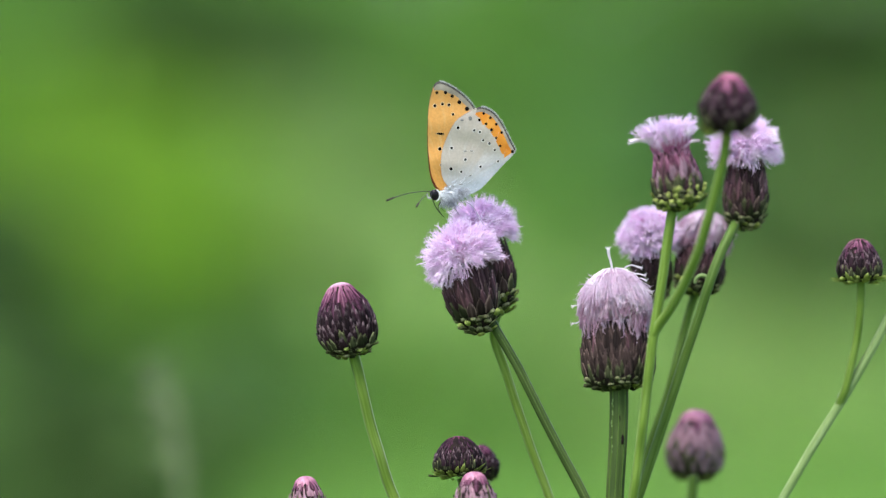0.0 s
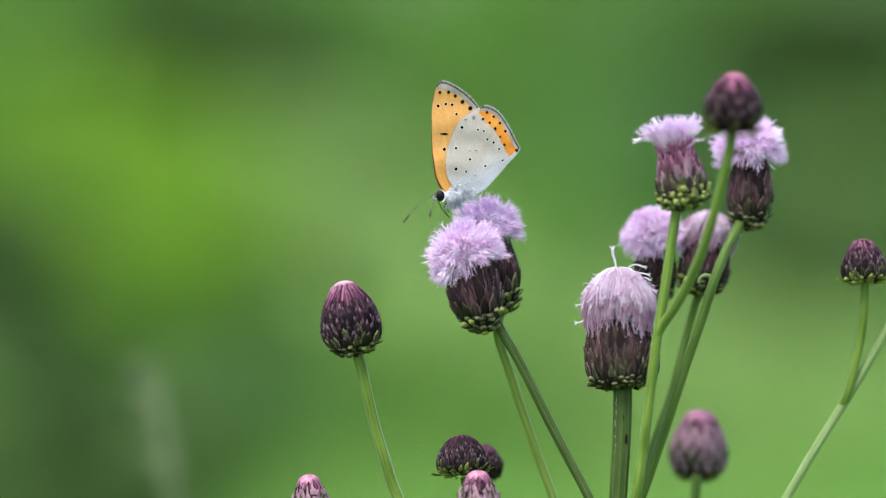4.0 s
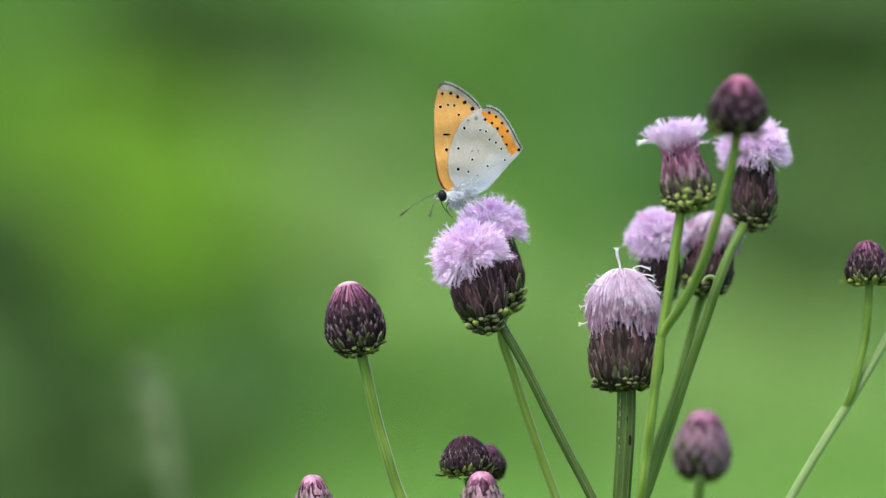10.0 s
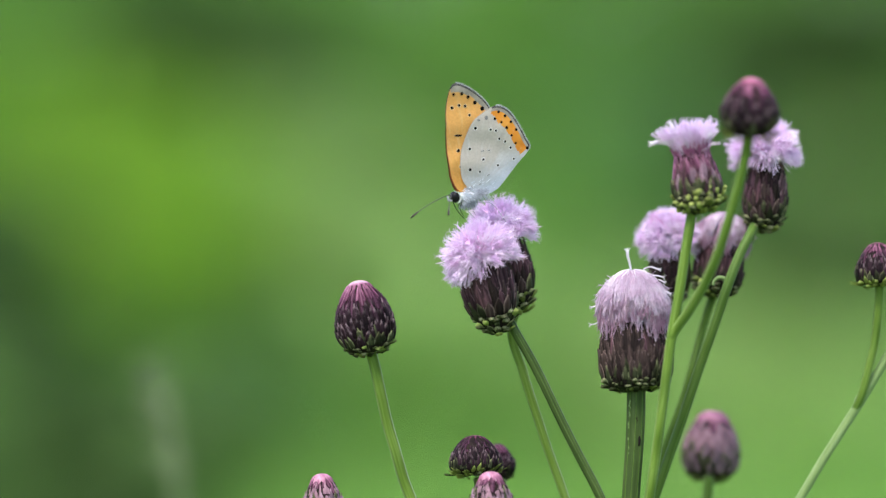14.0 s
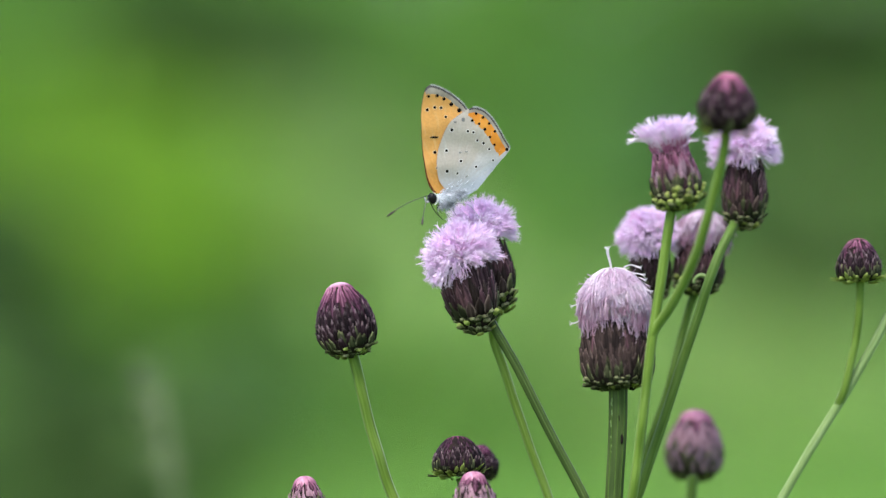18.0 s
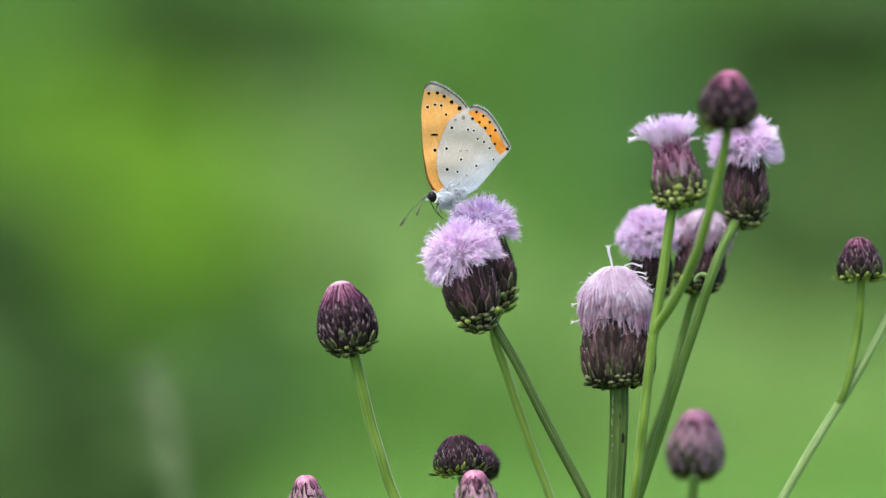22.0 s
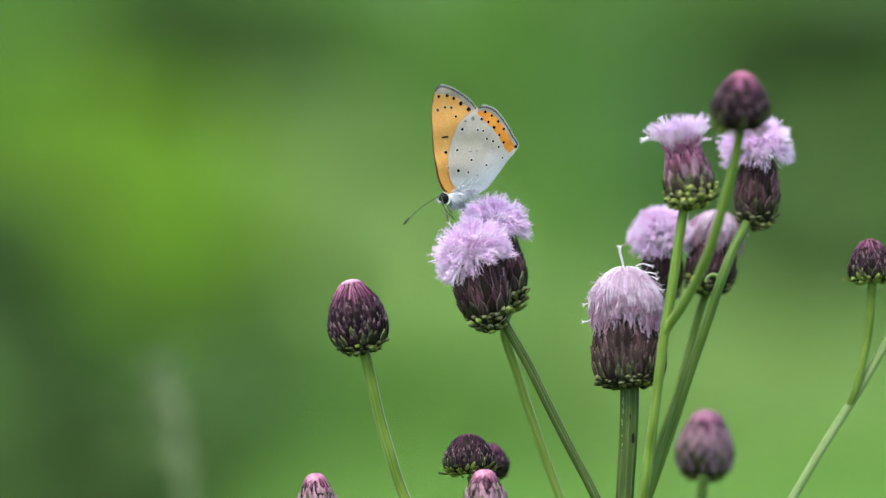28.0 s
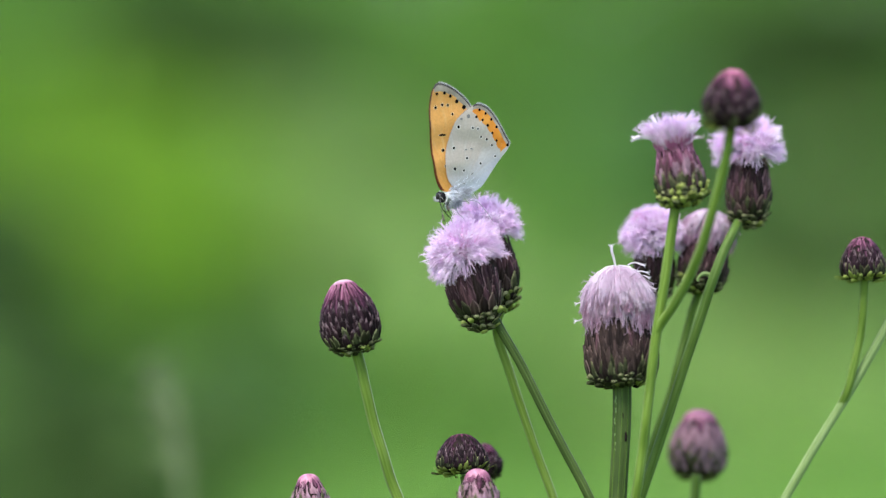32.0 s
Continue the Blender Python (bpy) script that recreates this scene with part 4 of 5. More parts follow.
t9 = stalk("low thistle bud with a bright pink tip", 990, -8)
stem(t9, [(850, 925, -6), (856, 960, -6), (866, 1000, -6)], 1.7, STEM_MID)
head(t9, spot(849, 930, -6), spot(845, 832, -6), 9.2, 3.9, "bud", 91, 0, "mauve", 7, "closed bud with a pink tip", tip=BUD_PINK)
t10 = stalk("low thistle bud with a bright pink tip", 940, 4)
stem(t10, [(556, 935, 2), (566, 975, 2), (584, 1030, 2)], 1.7, STEM_MID)
head(t10, spot(553, 938, 2), spot(546, 842, 2), 9.3, 3.7, "bud", 101, 0, "mauve", 7, "closed bud with a pink tip", tip=BUD_PINK)

t11 = stalk("closed mauve thistle bud further back", 1170, 34)
stem(t11, [(1233, 842, 30), (1230, 890, 30), (1222, 950, 30)], 1.8, STEM_MID)
head(t11, spot(1233, 850, 35), spot(1241, 722, 35), 12.4, 5.6, "bud", 111, 0, "mauve", 12, "closed mauve bud", lime=0.5, tip=BUD_PINK, gap=0.8)

# ---- the butterfly ----
REST_TURN, REST_LEAN = radians(12), radians(4)


def fly_turn(roll, turn, lean):
    return Matrix.Rotation(radians(roll), 4, "Y") @ Matrix.Rotation(radians(turn), 4, "Z") @ Matrix.Rotation(radians(lean), 4, "X")


def flat(x, y):
    """Place in the plane of the closed wings, in metres from the feet, of a field grid point at rest."""
    z = (368 - y) * 1e-4 / math.cos(REST_LEAN)
    return Vector((((x - 820) * 1e-4 - z * math.sin(REST_LEAN) * math.sin(REST_TURN)) / math.cos(REST_TURN), 0, z))


fly = tagged(new("butterfly"), "orange and grey butterfly with black dots, wings closed, on thistle", "butterfly")
fly.location = (0.0036, 0, EYE_H + 0.0073)
FORE = [(792, 340), (775, 337), (764, 315), (759, 288), (756, 260), (754, 225), (754, 195), (757, 168), (762, 151), (771, 146), (786, 150), (801, 158), (816, 169), (829, 182), (838, 197), (841, 215), (835, 245), (818, 290)]
HIND = [(806, 342), (787, 320), (781, 295), (782, 268), (790, 240), (801, 216), (816, 202), (832, 192), (845, 187), (857, 189), (869, 196), (881, 210), (892, 228), (901, 245), (909, 260), (903, 271), (893, 283), (878, 302), (861, 322), (846, 338), (826, 346)]


def wing(name, outline, offset, splay, paint, mats, grow=1.0, tilt=0.0, shift=0.0):
    """A thin wing as a fan of rings from its root; paint(i, r) picks the material by share of outline and of reach."""
    root = flat(*outline[0])
    pts = [flat(*p) for p in outline]
    loop = smooth_line(pts + [pts[0]], 9)[:-1]
    n, rings = len(loop), (70 if len(mats) > 1 else 12)
    verts, faces, slots = [], [], []
    ct, st = math.cos(radians(tilt)), math.sin(radians(tilt))

    def at(p):
        d = (p - root) * grow
        d = Vector((d.x * ct + d.z * st, 0, d.z * ct - d.x * st))
        q = root + d
        wave = 0.00012 * math.sin(d.length * 900) + 0.0001 * noise.noise(q * 400)
        return Vector((q.x + shift, offset + splay * q.z + wave, q.z))
    for r in range(rings + 1):
        f = (r / rings) ** 0.8
        for p in loop:
            e = 1 + (0.004 * noise.noise(p * 3000) if r == rings else 0)
            verts.append(at(root + (p - root) * f * e))
    for r in range(rings):
        for k in range(n):
            j = (k + 1) % n
            faces.append((r * n + k, r * n + j, (r + 1) * n + j, (r + 1) * n + k))
            slots.append(paint((k + 0.5) / n, ((r + 0.5) / rings) ** 0.8))
    ob = part(name, mesh_of(name, verts, faces, mats, slots), fly)
    so = ob.modifiers.new("thickness", "SOLIDIFY")
    so.thickness, so.offset = 0.00005, 0
    return ob, loop, at, root


def fore_paint(s, r):
    i = s * len(FORE)
    if 7.8 < i < 14.6:
        return 2 if r > 0.98 else (1 if r > 0.928 - 0.02 * abs(i - 11) / 3 + 0.04 * max(0, 8.8 - i) else 0)
    if 1 < i <= 7.8:
        a, b = FORE[int(i)], FORE[int(i) + 1]
        p = [a[k] + (b[k] - a[k]) * (i - int(i)) for k in (0, 1)]
        rim = float(np.interp(i, (1, 2.5, 5, 8.5), (7.5, 5.4, 2.4, 1.4)))
        if r > 1 - rim / math.dist(p, FORE[0]):
            return 3 if i < 5 else 2
    return 0


def hind_paint(s, r):
    i = s * len(HIND)
    if 7.4 < i < 13.95:
        if r > 0.945:
            return 3 if r > 0.982 else 2
        if 0.825 + 0.06 * max(0, 9.2 - i) - 0.012 * abs(math.sin(math.pi * i * 0.95)) < r < 0.945:
            return 1
    elif r > 0.988 and 2 < i <= 7.4:
        return 2
    return 0


far_hind, *_ = wing("hindwing", HIND, 0.0004, 0.012, lambda s, r: 0, [WING_RED], 0.97)
far_fore, *_ = wing("forewing", FORE, 0.0001, 0.008, lambda s, r: 0, [WING_RED], 0.965, 0.4, 0.0)
near_fore, fore_loop, fore_at, fore_root = wing("forewing", FORE, -0.0003, -0.02, fore_paint, [WING_ORANGE, WING_MARGIN, WING_EDGE, WING_RED])
near_hind, hind_loop, hind_at, hind_root = wing("hindwing", HIND, -0.00055, -0.025, hind_paint, [WING_GREY, WING_BAND, WING_MARGIN, WING_EDGE])
for w, l in ((near_fore, "orange underside with black dots and a grey margin"), (near_hind, "pale grey underside with an orange band"), (far_fore, "copper-red inner face"), (far_hind, "copper-red inner face")):
    tagged(w, l)


def disc(name, mat, sides=12):
    verts = [Vector((0, -0.25, 0))] + [Vector((math.cos(a) * (1 + 0.12 * noise.noise(Vector((math.cos(a), math.sin(a), 3)))), 0, math.sin(a))) for a in [2 * math.pi * k / sides for k in range(sides)]]
    return mesh_of(name, verts, [(0, k + 1, (k + 1) % sides + 1) for k in range(sides)], mat)


DOT, RING, HALO, SMUDGE = disc("dot", SPOT_BLACK), disc("ring", SPOT_RING), disc("halo", SPOT_HALO), disc("smudge", SPOT_SMUDGE)


def dot(wing_ob, at, x, y, r, ring=0.0, tall=1.0, me=None, turn=0.0):
    p = at(flat(x, y))
    rim = HALO if wing_ob is near_fore else RING
    for mesh, k, lift in (((rim, r + ring, 0.00005),) if ring else ()) + ((me or DOT, r, 0.00008),):
        m = Matrix.Translation(p + Vector((0, -lift, 0))) @ Matrix.Rotation(radians(turn), 4, "Y") @ Matrix.Diagonal((k * 1e-4, 4e-5, k * 1e-4 * tall, 1))
        part("wing_ring" if mesh is rim else "wing_spot", mesh, wing_ob, m)


for x, y, r in [(767, 166, 2.8), (782, 165, 3.1), (794, 171, 3.1), (807, 181, 3.6), (821, 192, 3.9)]:
    dot(near_fore, fore_at, x, y, r)
for x, y, r in [(765, 190, 2.9), (778, 186, 2.6), (789, 187, 2.6), (797, 203, 2.4), (778, 266, 3.1), (782, 294, 2.1)]:
    dot(near_fore, fore_at, x, y, r, 1.1)
dot(near_fore, fore_at, 777, 239, 7.6, 0.9, 0.26)
for x, y, r in [(807, 226, 2.9), (798, 263, 2.6), (799, 300, 3.0), (823, 282, 2.4), (835, 229, 2.2), (845, 231, 2.2), (852, 246, 2.1), (863, 251, 2.3), (873, 262, 2.1), (817, 304, 2.1), (850, 293, 2.2), (880, 282, 2.0)]:
    dot(near_hind, hind_at, x, y, r, 1.4)
for x, y, r in [(850, 198, 2.6), (862, 205, 2.5), (873, 216, 2.5), (883, 230, 2.6), (904, 263, 3.0), (843, 210, 2.6), (855, 216, 2.4), (865, 226, 2.8), (874, 240, 2.3), (882, 254, 2.3)]:
    dot(near_hind, hind_at, x, y, r)
for x, y, r, k in [(827, 208, 3.2, 1.2), (813, 212, 3.0, 0.6)]:
    dot(near_hind, hind_at, x, y, r, 0, k, SMUDGE)
for x, y, a in [(822, 267, -14), (833, 266, 6), (803, 330, 30), (818, 327, -10), (833, 310, -30)]:
    dot(near_hind, hind_at, x, y, 3.4, 0.9, 0.3, SMUDGE, a)


def veins(wing_ob, loop, at, root, shares, reach, start=0.25, mat=None):
    for s in shares:
        p = loop[int(s * len(loop)) % len(loop)]
        bend = Vector(((p - root).z, 0, -(p - root).x)) * 0.04
        line = [at(root + (p - root) * (start + (reach - start) * t / 8) + bend * math.sin(math.pi * t / 8)) + Vector((0, -0.00003, 0)) for t in range(9)]
        part("vein", mesh_of("vein", *tube(line, lambda t: 0.000014 * (1.2 - 0.6 * t), 5), mat or VEIN), wing_ob)


veins(near_hind, hind_loop, hind_at, hind_root, [0.34, 0.46, 0.55, 0.64, 0.74], 0.9, 0.45)
veins(near_fore, fore_loop, fore_at, fore_root, [0.16, 0.24, 0.34, 0.44, 0.55, 0.64], 0.9, 0.1, WING_BAND)


def fringe(wing_ob, loop, at, root, a, b, seed):
    q = random.Random(seed)
    groups = []
    n = len(loop)
    for k in range(int(a * n * 3), int(b * n * 3)):
        i, f = divmod(k, 3)
        p = loop[i % n].lerp(loop[(i + 1) % n], f / 3)
        d = (p - root).normalized()
        e = at(p)
        way = Vector((d.x + q.uniform(-0.3, 0.3), q.uniform(-0.2, 0.2), d.z + q.uniform(-0.3, 0.3))).normalized()
        groups.append(tube([e - way * 0.0001, e + way * 0.0001, e + way * q.uniform(0.00018, 0.0003)], lambda t: 0.00004 * (1 - 0.6 * t), 3, caps=False))
    part("fringe", mesh_of("fringe", *merge(*groups), FRINGE), wing_ob, label="white hair fringe", kind="stuff")


fringe(near_fore, fore_loop, fore_at, fore_root, 0.5, 0.78, 1)
fringe(near_hind, hind_loop, hind_at, hind_root, 0.38, 0.9, 2)

thorax = part("thorax", mesh_of("thorax", *ball(flat(797, 349), 0.0019, 0.0011, 0.0011, 18, 12, 0.12, 1), FUR), fly)
abdomen = part("abdomen", mesh_of("abdomen", *tube(smooth_line([flat(803, 347), flat(820, 340), flat(836, 332), flat(848, 323)], 6), lambda t: 0.0007 * (1 - 0.75 * t ** 2.2), 12), FUR), fly)
headpos = flat(772, 348)
fly_head = part("head", mesh_of("head", *ball(headpos, 0.0007, 0.0007, 0.0007, 16, 10), CHITIN), fly)
for sg in (-1, 1):
    c = headpos + Vector((0.0002, 0.00055 * sg, -0.0001))
    part("eye", mesh_of("eye", *ball(c, 0.00074, 0.00048, 0.00094, 16, 10), EYE_BLACK), fly_head, label="glossy black eye")
    rim = [c + Vector((math.cos(a) * 0.00084, 0.00036 * sg, math.sin(a) * 0.00104)) for a in [radians(-75 + 15 * k) for k in range(11)]]
    part("eye_rim", mesh_of("eye_rim", *tube(rim, lambda t: 0.00014 * (0.4 + 2.4 * t * (1 - t)), 6), WHITE_SCALE), fly_head, label="white rim of scales")
    palp = smooth_line([headpos + Vector((-0.0003, 0.0003 * sg, -0.0006)), headpos + Vector((-0.0009, 0.0003 * sg, -0.0007)), headpos + Vector((-0.0011, 0.0003 * sg, 0.0001))], 4)
    part("palp", mesh_of("palp", *tube(palp, lambda t: 0.00018 * (1 - 0.6 * t), 6), LEG_GREY), fly_head)


def hairs(count, seed):
    q = random.Random(seed)
    groups = []
    for _ in range(count):
        t = q.random()
        c = flat(784, 350).lerp(flat(832, 339), t)
        a = q.uniform(0, 6.28)
        rr = (0.0013 if t < 0.5 else 0.0009) * (1 - 0.3 * t)
        d = Vector((0.1 + 0.5 * q.random(), math.cos(a), math.sin(a)))
        p = c + Vector((0, math.cos(a) * rr, math.sin(a) * rr))
        l = q.uniform(0.0003, 0.001)
        groups.append(tube([p, p + d * l * 0.5, p + d * l + Vector((0.0002, 0, -0.0002))], lambda s: 0.000045 * (1 - 0.7 * s), 3, caps=False))
    for _ in range(count // 3):
        p = flat(q.uniform(786, 812), q.uniform(352, 362)) + Vector((0, q.uniform(-0.0009, 0.0009), 0))
        d = Vector((q.uniform(-0.35, 0.6), q.uniform(-0.5, 0.5), -1)).normalized()
        l = q.uniform(0.0006, 0.0016)
        groups.append(tube([p, p + d * l * 0.5, p + d * l + Vector((q.uniform(-0.0002, 0.0003), 0, 0))], lambda s: 0.00005 * (1 - 0.7 * s), 3, caps=False))
    for _ in range(count // 26):
        p = hind_at(flat(q.uniform(796, 845), q.uniform(318, 344))) + Vector((0, -0.00003, 0))
        d = Vector((q.uniform(0.2, 1), -0.12, q.uniform(0.1, 0.9))).normalized()
        l = q.uniform(0.0005, 0.001)
        groups.append(tube([p, p + d * l * 0.5, p + d * l], lambda s: 0.00005 * (1 - 0.7 * s), 3, caps=False))
    return merge(*groups)


part("fur", mesh_of("fur", *hairs(900, 9), FUR), fly, label="pale blue-grey hair on the body", kind="stuff")
for pts, depth in (([(788, 358), (780, 368), (786, 382)], -0.001), ([(800, 360), (794, 372), (806, 388)], -0.0016), ([(812, 358), (836, 360), (858, 392)], -0.002),
                   ([(790, 358), (784, 366), (794, 380)], 0.001), ([(806, 360), (812, 372), (822, 386)], 0.0014), ([(816, 356), (836, 350), (848, 362)], 0.0018)):
    line = []
    for k, p in enumerate(pts):
        line.append(flat(*p) + Vector((0, depth * (0.4 + 0.6 * k), 0)))
    part("leg", mesh_of("leg", *tube(smooth_line(line, 5), lambda t: 0.00008 * (1 - 0.45 * t), 7), CHITIN if pts[0][0] < 795 else LEG_GREY), fly)
tongue = smooth_line([headpos + Vector((-0.0002, -0.0001, -0.0007)), flat(776, 368), flat(783, 378), flat(793, 388)], 6)
part("proboscis", mesh_of("proboscis", *tube(tongue, lambda t: 0.00009 * (1 - 0.3 * t), 6), CHITIN), fly)


def antenna(reach, side):
    """A banded antenna along -x with a thicker club at its end."""
    line = [Vector((-reach * t, 0, 0.06 * reach * math.sin(t * 3.0))) for t in [0.86 * k / 34 for k in range(35)]]
    v, f = tube(line, lambda t: 0.000075, 6)
    me = mesh_of("antenna", v, f, [CHITIN, BAND_GREY], [1 if (i // 6) % 3 == 2 else 0 for i in range(len(f))])
    ob = part("antenna", me, fly, Matrix.Translation(headpos + Vector((-0.0002, side * 0.0003, 0.0006))), "black antenna with white bands")
    line = [Vector((-reach * t, 0, 0.06 * reach * math.sin(t * 3.0))) for t in (0.76, 0.82, 0.88, 0.93, 0.97, 1.0)]
    part("club", mesh_of("club", *tube(line, lambda t: 0.00017 * (0.4 + 2.4 * t * (1.12 - t)), 8), CLUB_TIP), ob, label="dark club")
    return ob


FEELERS = [(antenna(0.0088, -1), 1, 88.0), (antenna(0.0076, 1), 3, 76.0)]

# Sway of the whole clump: seconds, shift right and up in mm, lean in thousandths of a radian
SWAY = [
    (0, -0.67, -0.19, -1.1),
    (0.2, -0.30, -0.13, -0.1),
    (0.3, -0.10, -0.10, 0.5),
    (0.5, 0.62, -0.03, 2.8),
    (0.7, -0.31, -0.05, -1.2),
    (0.8, -0.94, -0.06, -3.9),
    (1, -1.25, -0.08, -5.7),
    (1.2, 0.10, -0.06, 0.5),
    (1.3, 0.73, -0.04, 3.4),
    (1.5, 0.49, -0.02, 3.7),
    (1.7, -1.24, 0.04, -4.4),
    (1.8, -1.66, 0.08, -6.8),
    (2, -0.56, 0.14, -4.6),
    (2.2, 1.03, 0.05, 2.6),
    (2.3, 1.24, 0.01, 4.1),
    (2.5, 0.86, -0.07, 4.2),
    (2.7, -0.21, 0.07, -1.1),
    (2.8, 0.10, 0.15, -0.8),
    (3, 2.04, 0.29, 4.9),
    (3.2, 2.28, 0.19, 7.7),
    (3.3, 1.45, 0.13, 5.7),
    (3.5, 0.16, 0.03, 3.0),
    (5.5, 0.63, 0.17, 1.7),
    (5.7, 0.41, 0.17, 1.2),
    (5.8, 0.31, 0.17, 0.9),
    (6, 0.47, 0.17, 1.7),
    (6.2, -0.00, 0.09, -0.3),
    (6.3, -0.42, 0.05, -1.9),
    (6.5, -0.98, -0.03, -4.2),
    (6.7, -0.63, 0.06, -2.8),
    (6.8, -0.31, 0.11, -1.6),
    (7, -0.18, 0.20, -1.1),
    (7.2, -0.62, 0.09, -2.4),
    (7.3, -0.93, 0.03, -3.3),
    (7.5, -0.75, -0.08, -2.3),
    (7.7, -0.21, -0.01, -0.8),
    (7.8, -0.21, 0.03, -1.1),
    (8, -0.37, 0.10, -2.1),
    (8.2, -0.52, 0.08, -2.4),
    (8.3, -0.42, 0.06, -1.8),
    (8.5, -0.54, 0.04, -2.0),
    (8.7, -0.52, 0.02, -1.9),
    (8.8, -0.41, 0.01, -1.5),
    (9, 0.00, 0.00, 0.0),
    (9.2, -0.21, 0.01, -0.9),
    (9.3, -0.42, 0.02, -1.8),
    (9.5, -0.77, 0.03, -3.2),
    (9.7, 0.11, -0.02, 1.1),
    (9.8, 0.53, -0.05, 3.2),
    (10, 0.82, -0.10, 5.3),
    (10.2, -0.40, -0.15, -0.1),
    (10.3, -1.44, -0.17, -4.3),
    (10.5, -2.24, -0.21, -8.1),
    (10.7, -1.45, -0.16, -4.7),
    (10.8, -1.03, -0.14, -2.9),
    (11, -1.72, -0.09, -4.8),
    (11.2, -1.96, -0.04, -6.1),
    (11.3, -1.45, -0.02, -4.4),
    (11.5, -0.71, 0.03, -2.1),
    (11.7, -0.72, -0.02, -1.7),
    (11.8, -0.82, -0.04, -1.9),
    (12, -1.49, -0.09, -3.9),
    (12.2, -0.92, -0.08, -1.8),
    (12.3, -0.40, -0.07, 0.1),
    (12.5, 0.26, -0.06, 2.6),
    (12.7, -0.20, -0.08, 0.8),
    (12.8, -0.30, -0.09, 0.3),
    (13, 1.02, -0.11, 5.0),
    (13.2, 2.29, -0.12, 10.0),
    (13.3, 2.29, -0.12, 10.2),
    (13.5, 1.00, -0.13, 5.9),
    (13.7, 0.84, -0.10, 4.9),
    (13.8, 1.57, -0.09, 7.4),
    (14, 2.69, -0.06, 11.0),
    (14.2, 1.36, -0.02, 6.0),
    (14.3, 0.94, -0.01, 4.4),
    (14.5, 0.44, 0.03, 2.4),
    (16.5, 0.56, -0.01, 2.4),
    (16.7, 0.22, -0.13, 1.9),
    (16.8, -0.40, -0.20, 0.0),
    (17, -1.49, -0.33, -3.2),
    (17.2, -0.92, -0.11, -2.1),
    (17.3, 0.01, -0.00, 0.7),
    (17.5, 1.19, 0.21, 4.0),
    (17.7, 0.83, 0.07, 3.4),
    (17.8, 0.21, -0.01, 1.5),
    (18, -0.83, -0.16, -1.6),
    (18.2, -0.82, -0.06, -2.0),
    (18.3, -0.51, -0.01, -1.1),
    (18.5, -0.19, 0.09, -0.3),
    (18.7, -0.62, 0.15, -2.3),
    (18.8, -0.83, 0.18, -3.2),
    (19, -0.74, 0.23, -3.2),
    (19.2, -0.00, 0.16, -0.2),
    (19.5, -0.35, 0.05, -1.1),
    (19.7, -0.94, 0.17, -3.9),
    (20, -0.29, 0.34, -2.5),
    (20.2, -0.21, 0.23, -1.1),
    (20.5, -0.81, 0.06, -1.6),
    (20.7, -0.72, 0.17, -2.0),
    (21, -0.23, 0.32, -1.2),
    (21.2, -0.63, 0.27, -2.8),
    (21.5, -0.72, 0.21, -3.5),
    (21.7, -0.11, 0.15, -0.7),
    (22, -0.66, 0.07, -2.0),
    (22.2, -0.94, 0.15, -3.8),
    (22.5, -0.15, 0.27, -2.2),
    (22.7, 0.20, 0.20, -0.3),
    (23, -0.54, 0.10, -2.2),
    (23.2, -0.32, 0.19, -2.0),
    (23.5, 0.25, 0.32, -0.9),
    (23.7, 0.10, 0.28, -0.8),
    (24, -0.42, 0.20, -1.5),
    (24.2, 0.21, 0.28, 1.1),
    (24.5, 0.25, 0.40, 1.9),
    (26.5, 0.30, 0.07, 1.2),
    (26.7, 1.66, 0.13, 5.9),
    (26.8, 1.86, 0.16, 6.5),
    (27, 0.84, 0.22, 2.6),
    (27.2, 0.62, 0.30, 1.8),
    (27.3, 1.55, 0.35, 5.1),
    (27.5, 3.39, 0.43, 11.8),
    (27.7, 3.11, 0.36, 10.9),
    (27.8, 2.49, 0.33, 8.8),
    (28, 1.33, 0.25, 4.7),
    (28.2, 1.25, 0.32, 4.7),
    (28.3, 1.56, 0.35, 6.0),
    (28.5, 1.39, 0.42, 5.7),
    (28.7, 0.73, 0.36, 3.4),
    (28.8, 0.52, 0.33, 2.6),
    (29, 1.04, 0.27, 4.6),
    (29.2, 0.62, 0.21, 2.5),
    (29.3, -0.10, 0.18, -0.4),
    (29.5, -0.90, 0.13, -3.8),
    (29.7, -0.52, 0.15, -1.8),
    (29.8, 0.00, 0.16, 0.4),
    (30, 0.13, 0.19, 1.6),
    (30.2, -0.41, 0.23, -1.2),
    (30.3, -0.31, 0.26, -1.2),
    (30.5, 0.57, 0.31, 1.2),
    (30.7, 1.03, 0.27, 3.3),
    (30.8, 0.72, 0.25, 2.4),
    (31, -0.14, 0.21, -0.3),
    (31.2, 0.21, 0.22, 1.1),
    (31.3, 0.63, 0.23, 2.7),
    (31.5, 1.16, 0.24, 4.7),
    (31.7, 0.42, 0.25, 1.8),
    (31.8, 0.00, 0.26, 0.1),
    (32, -0.11, 0.27, -0.5),
]
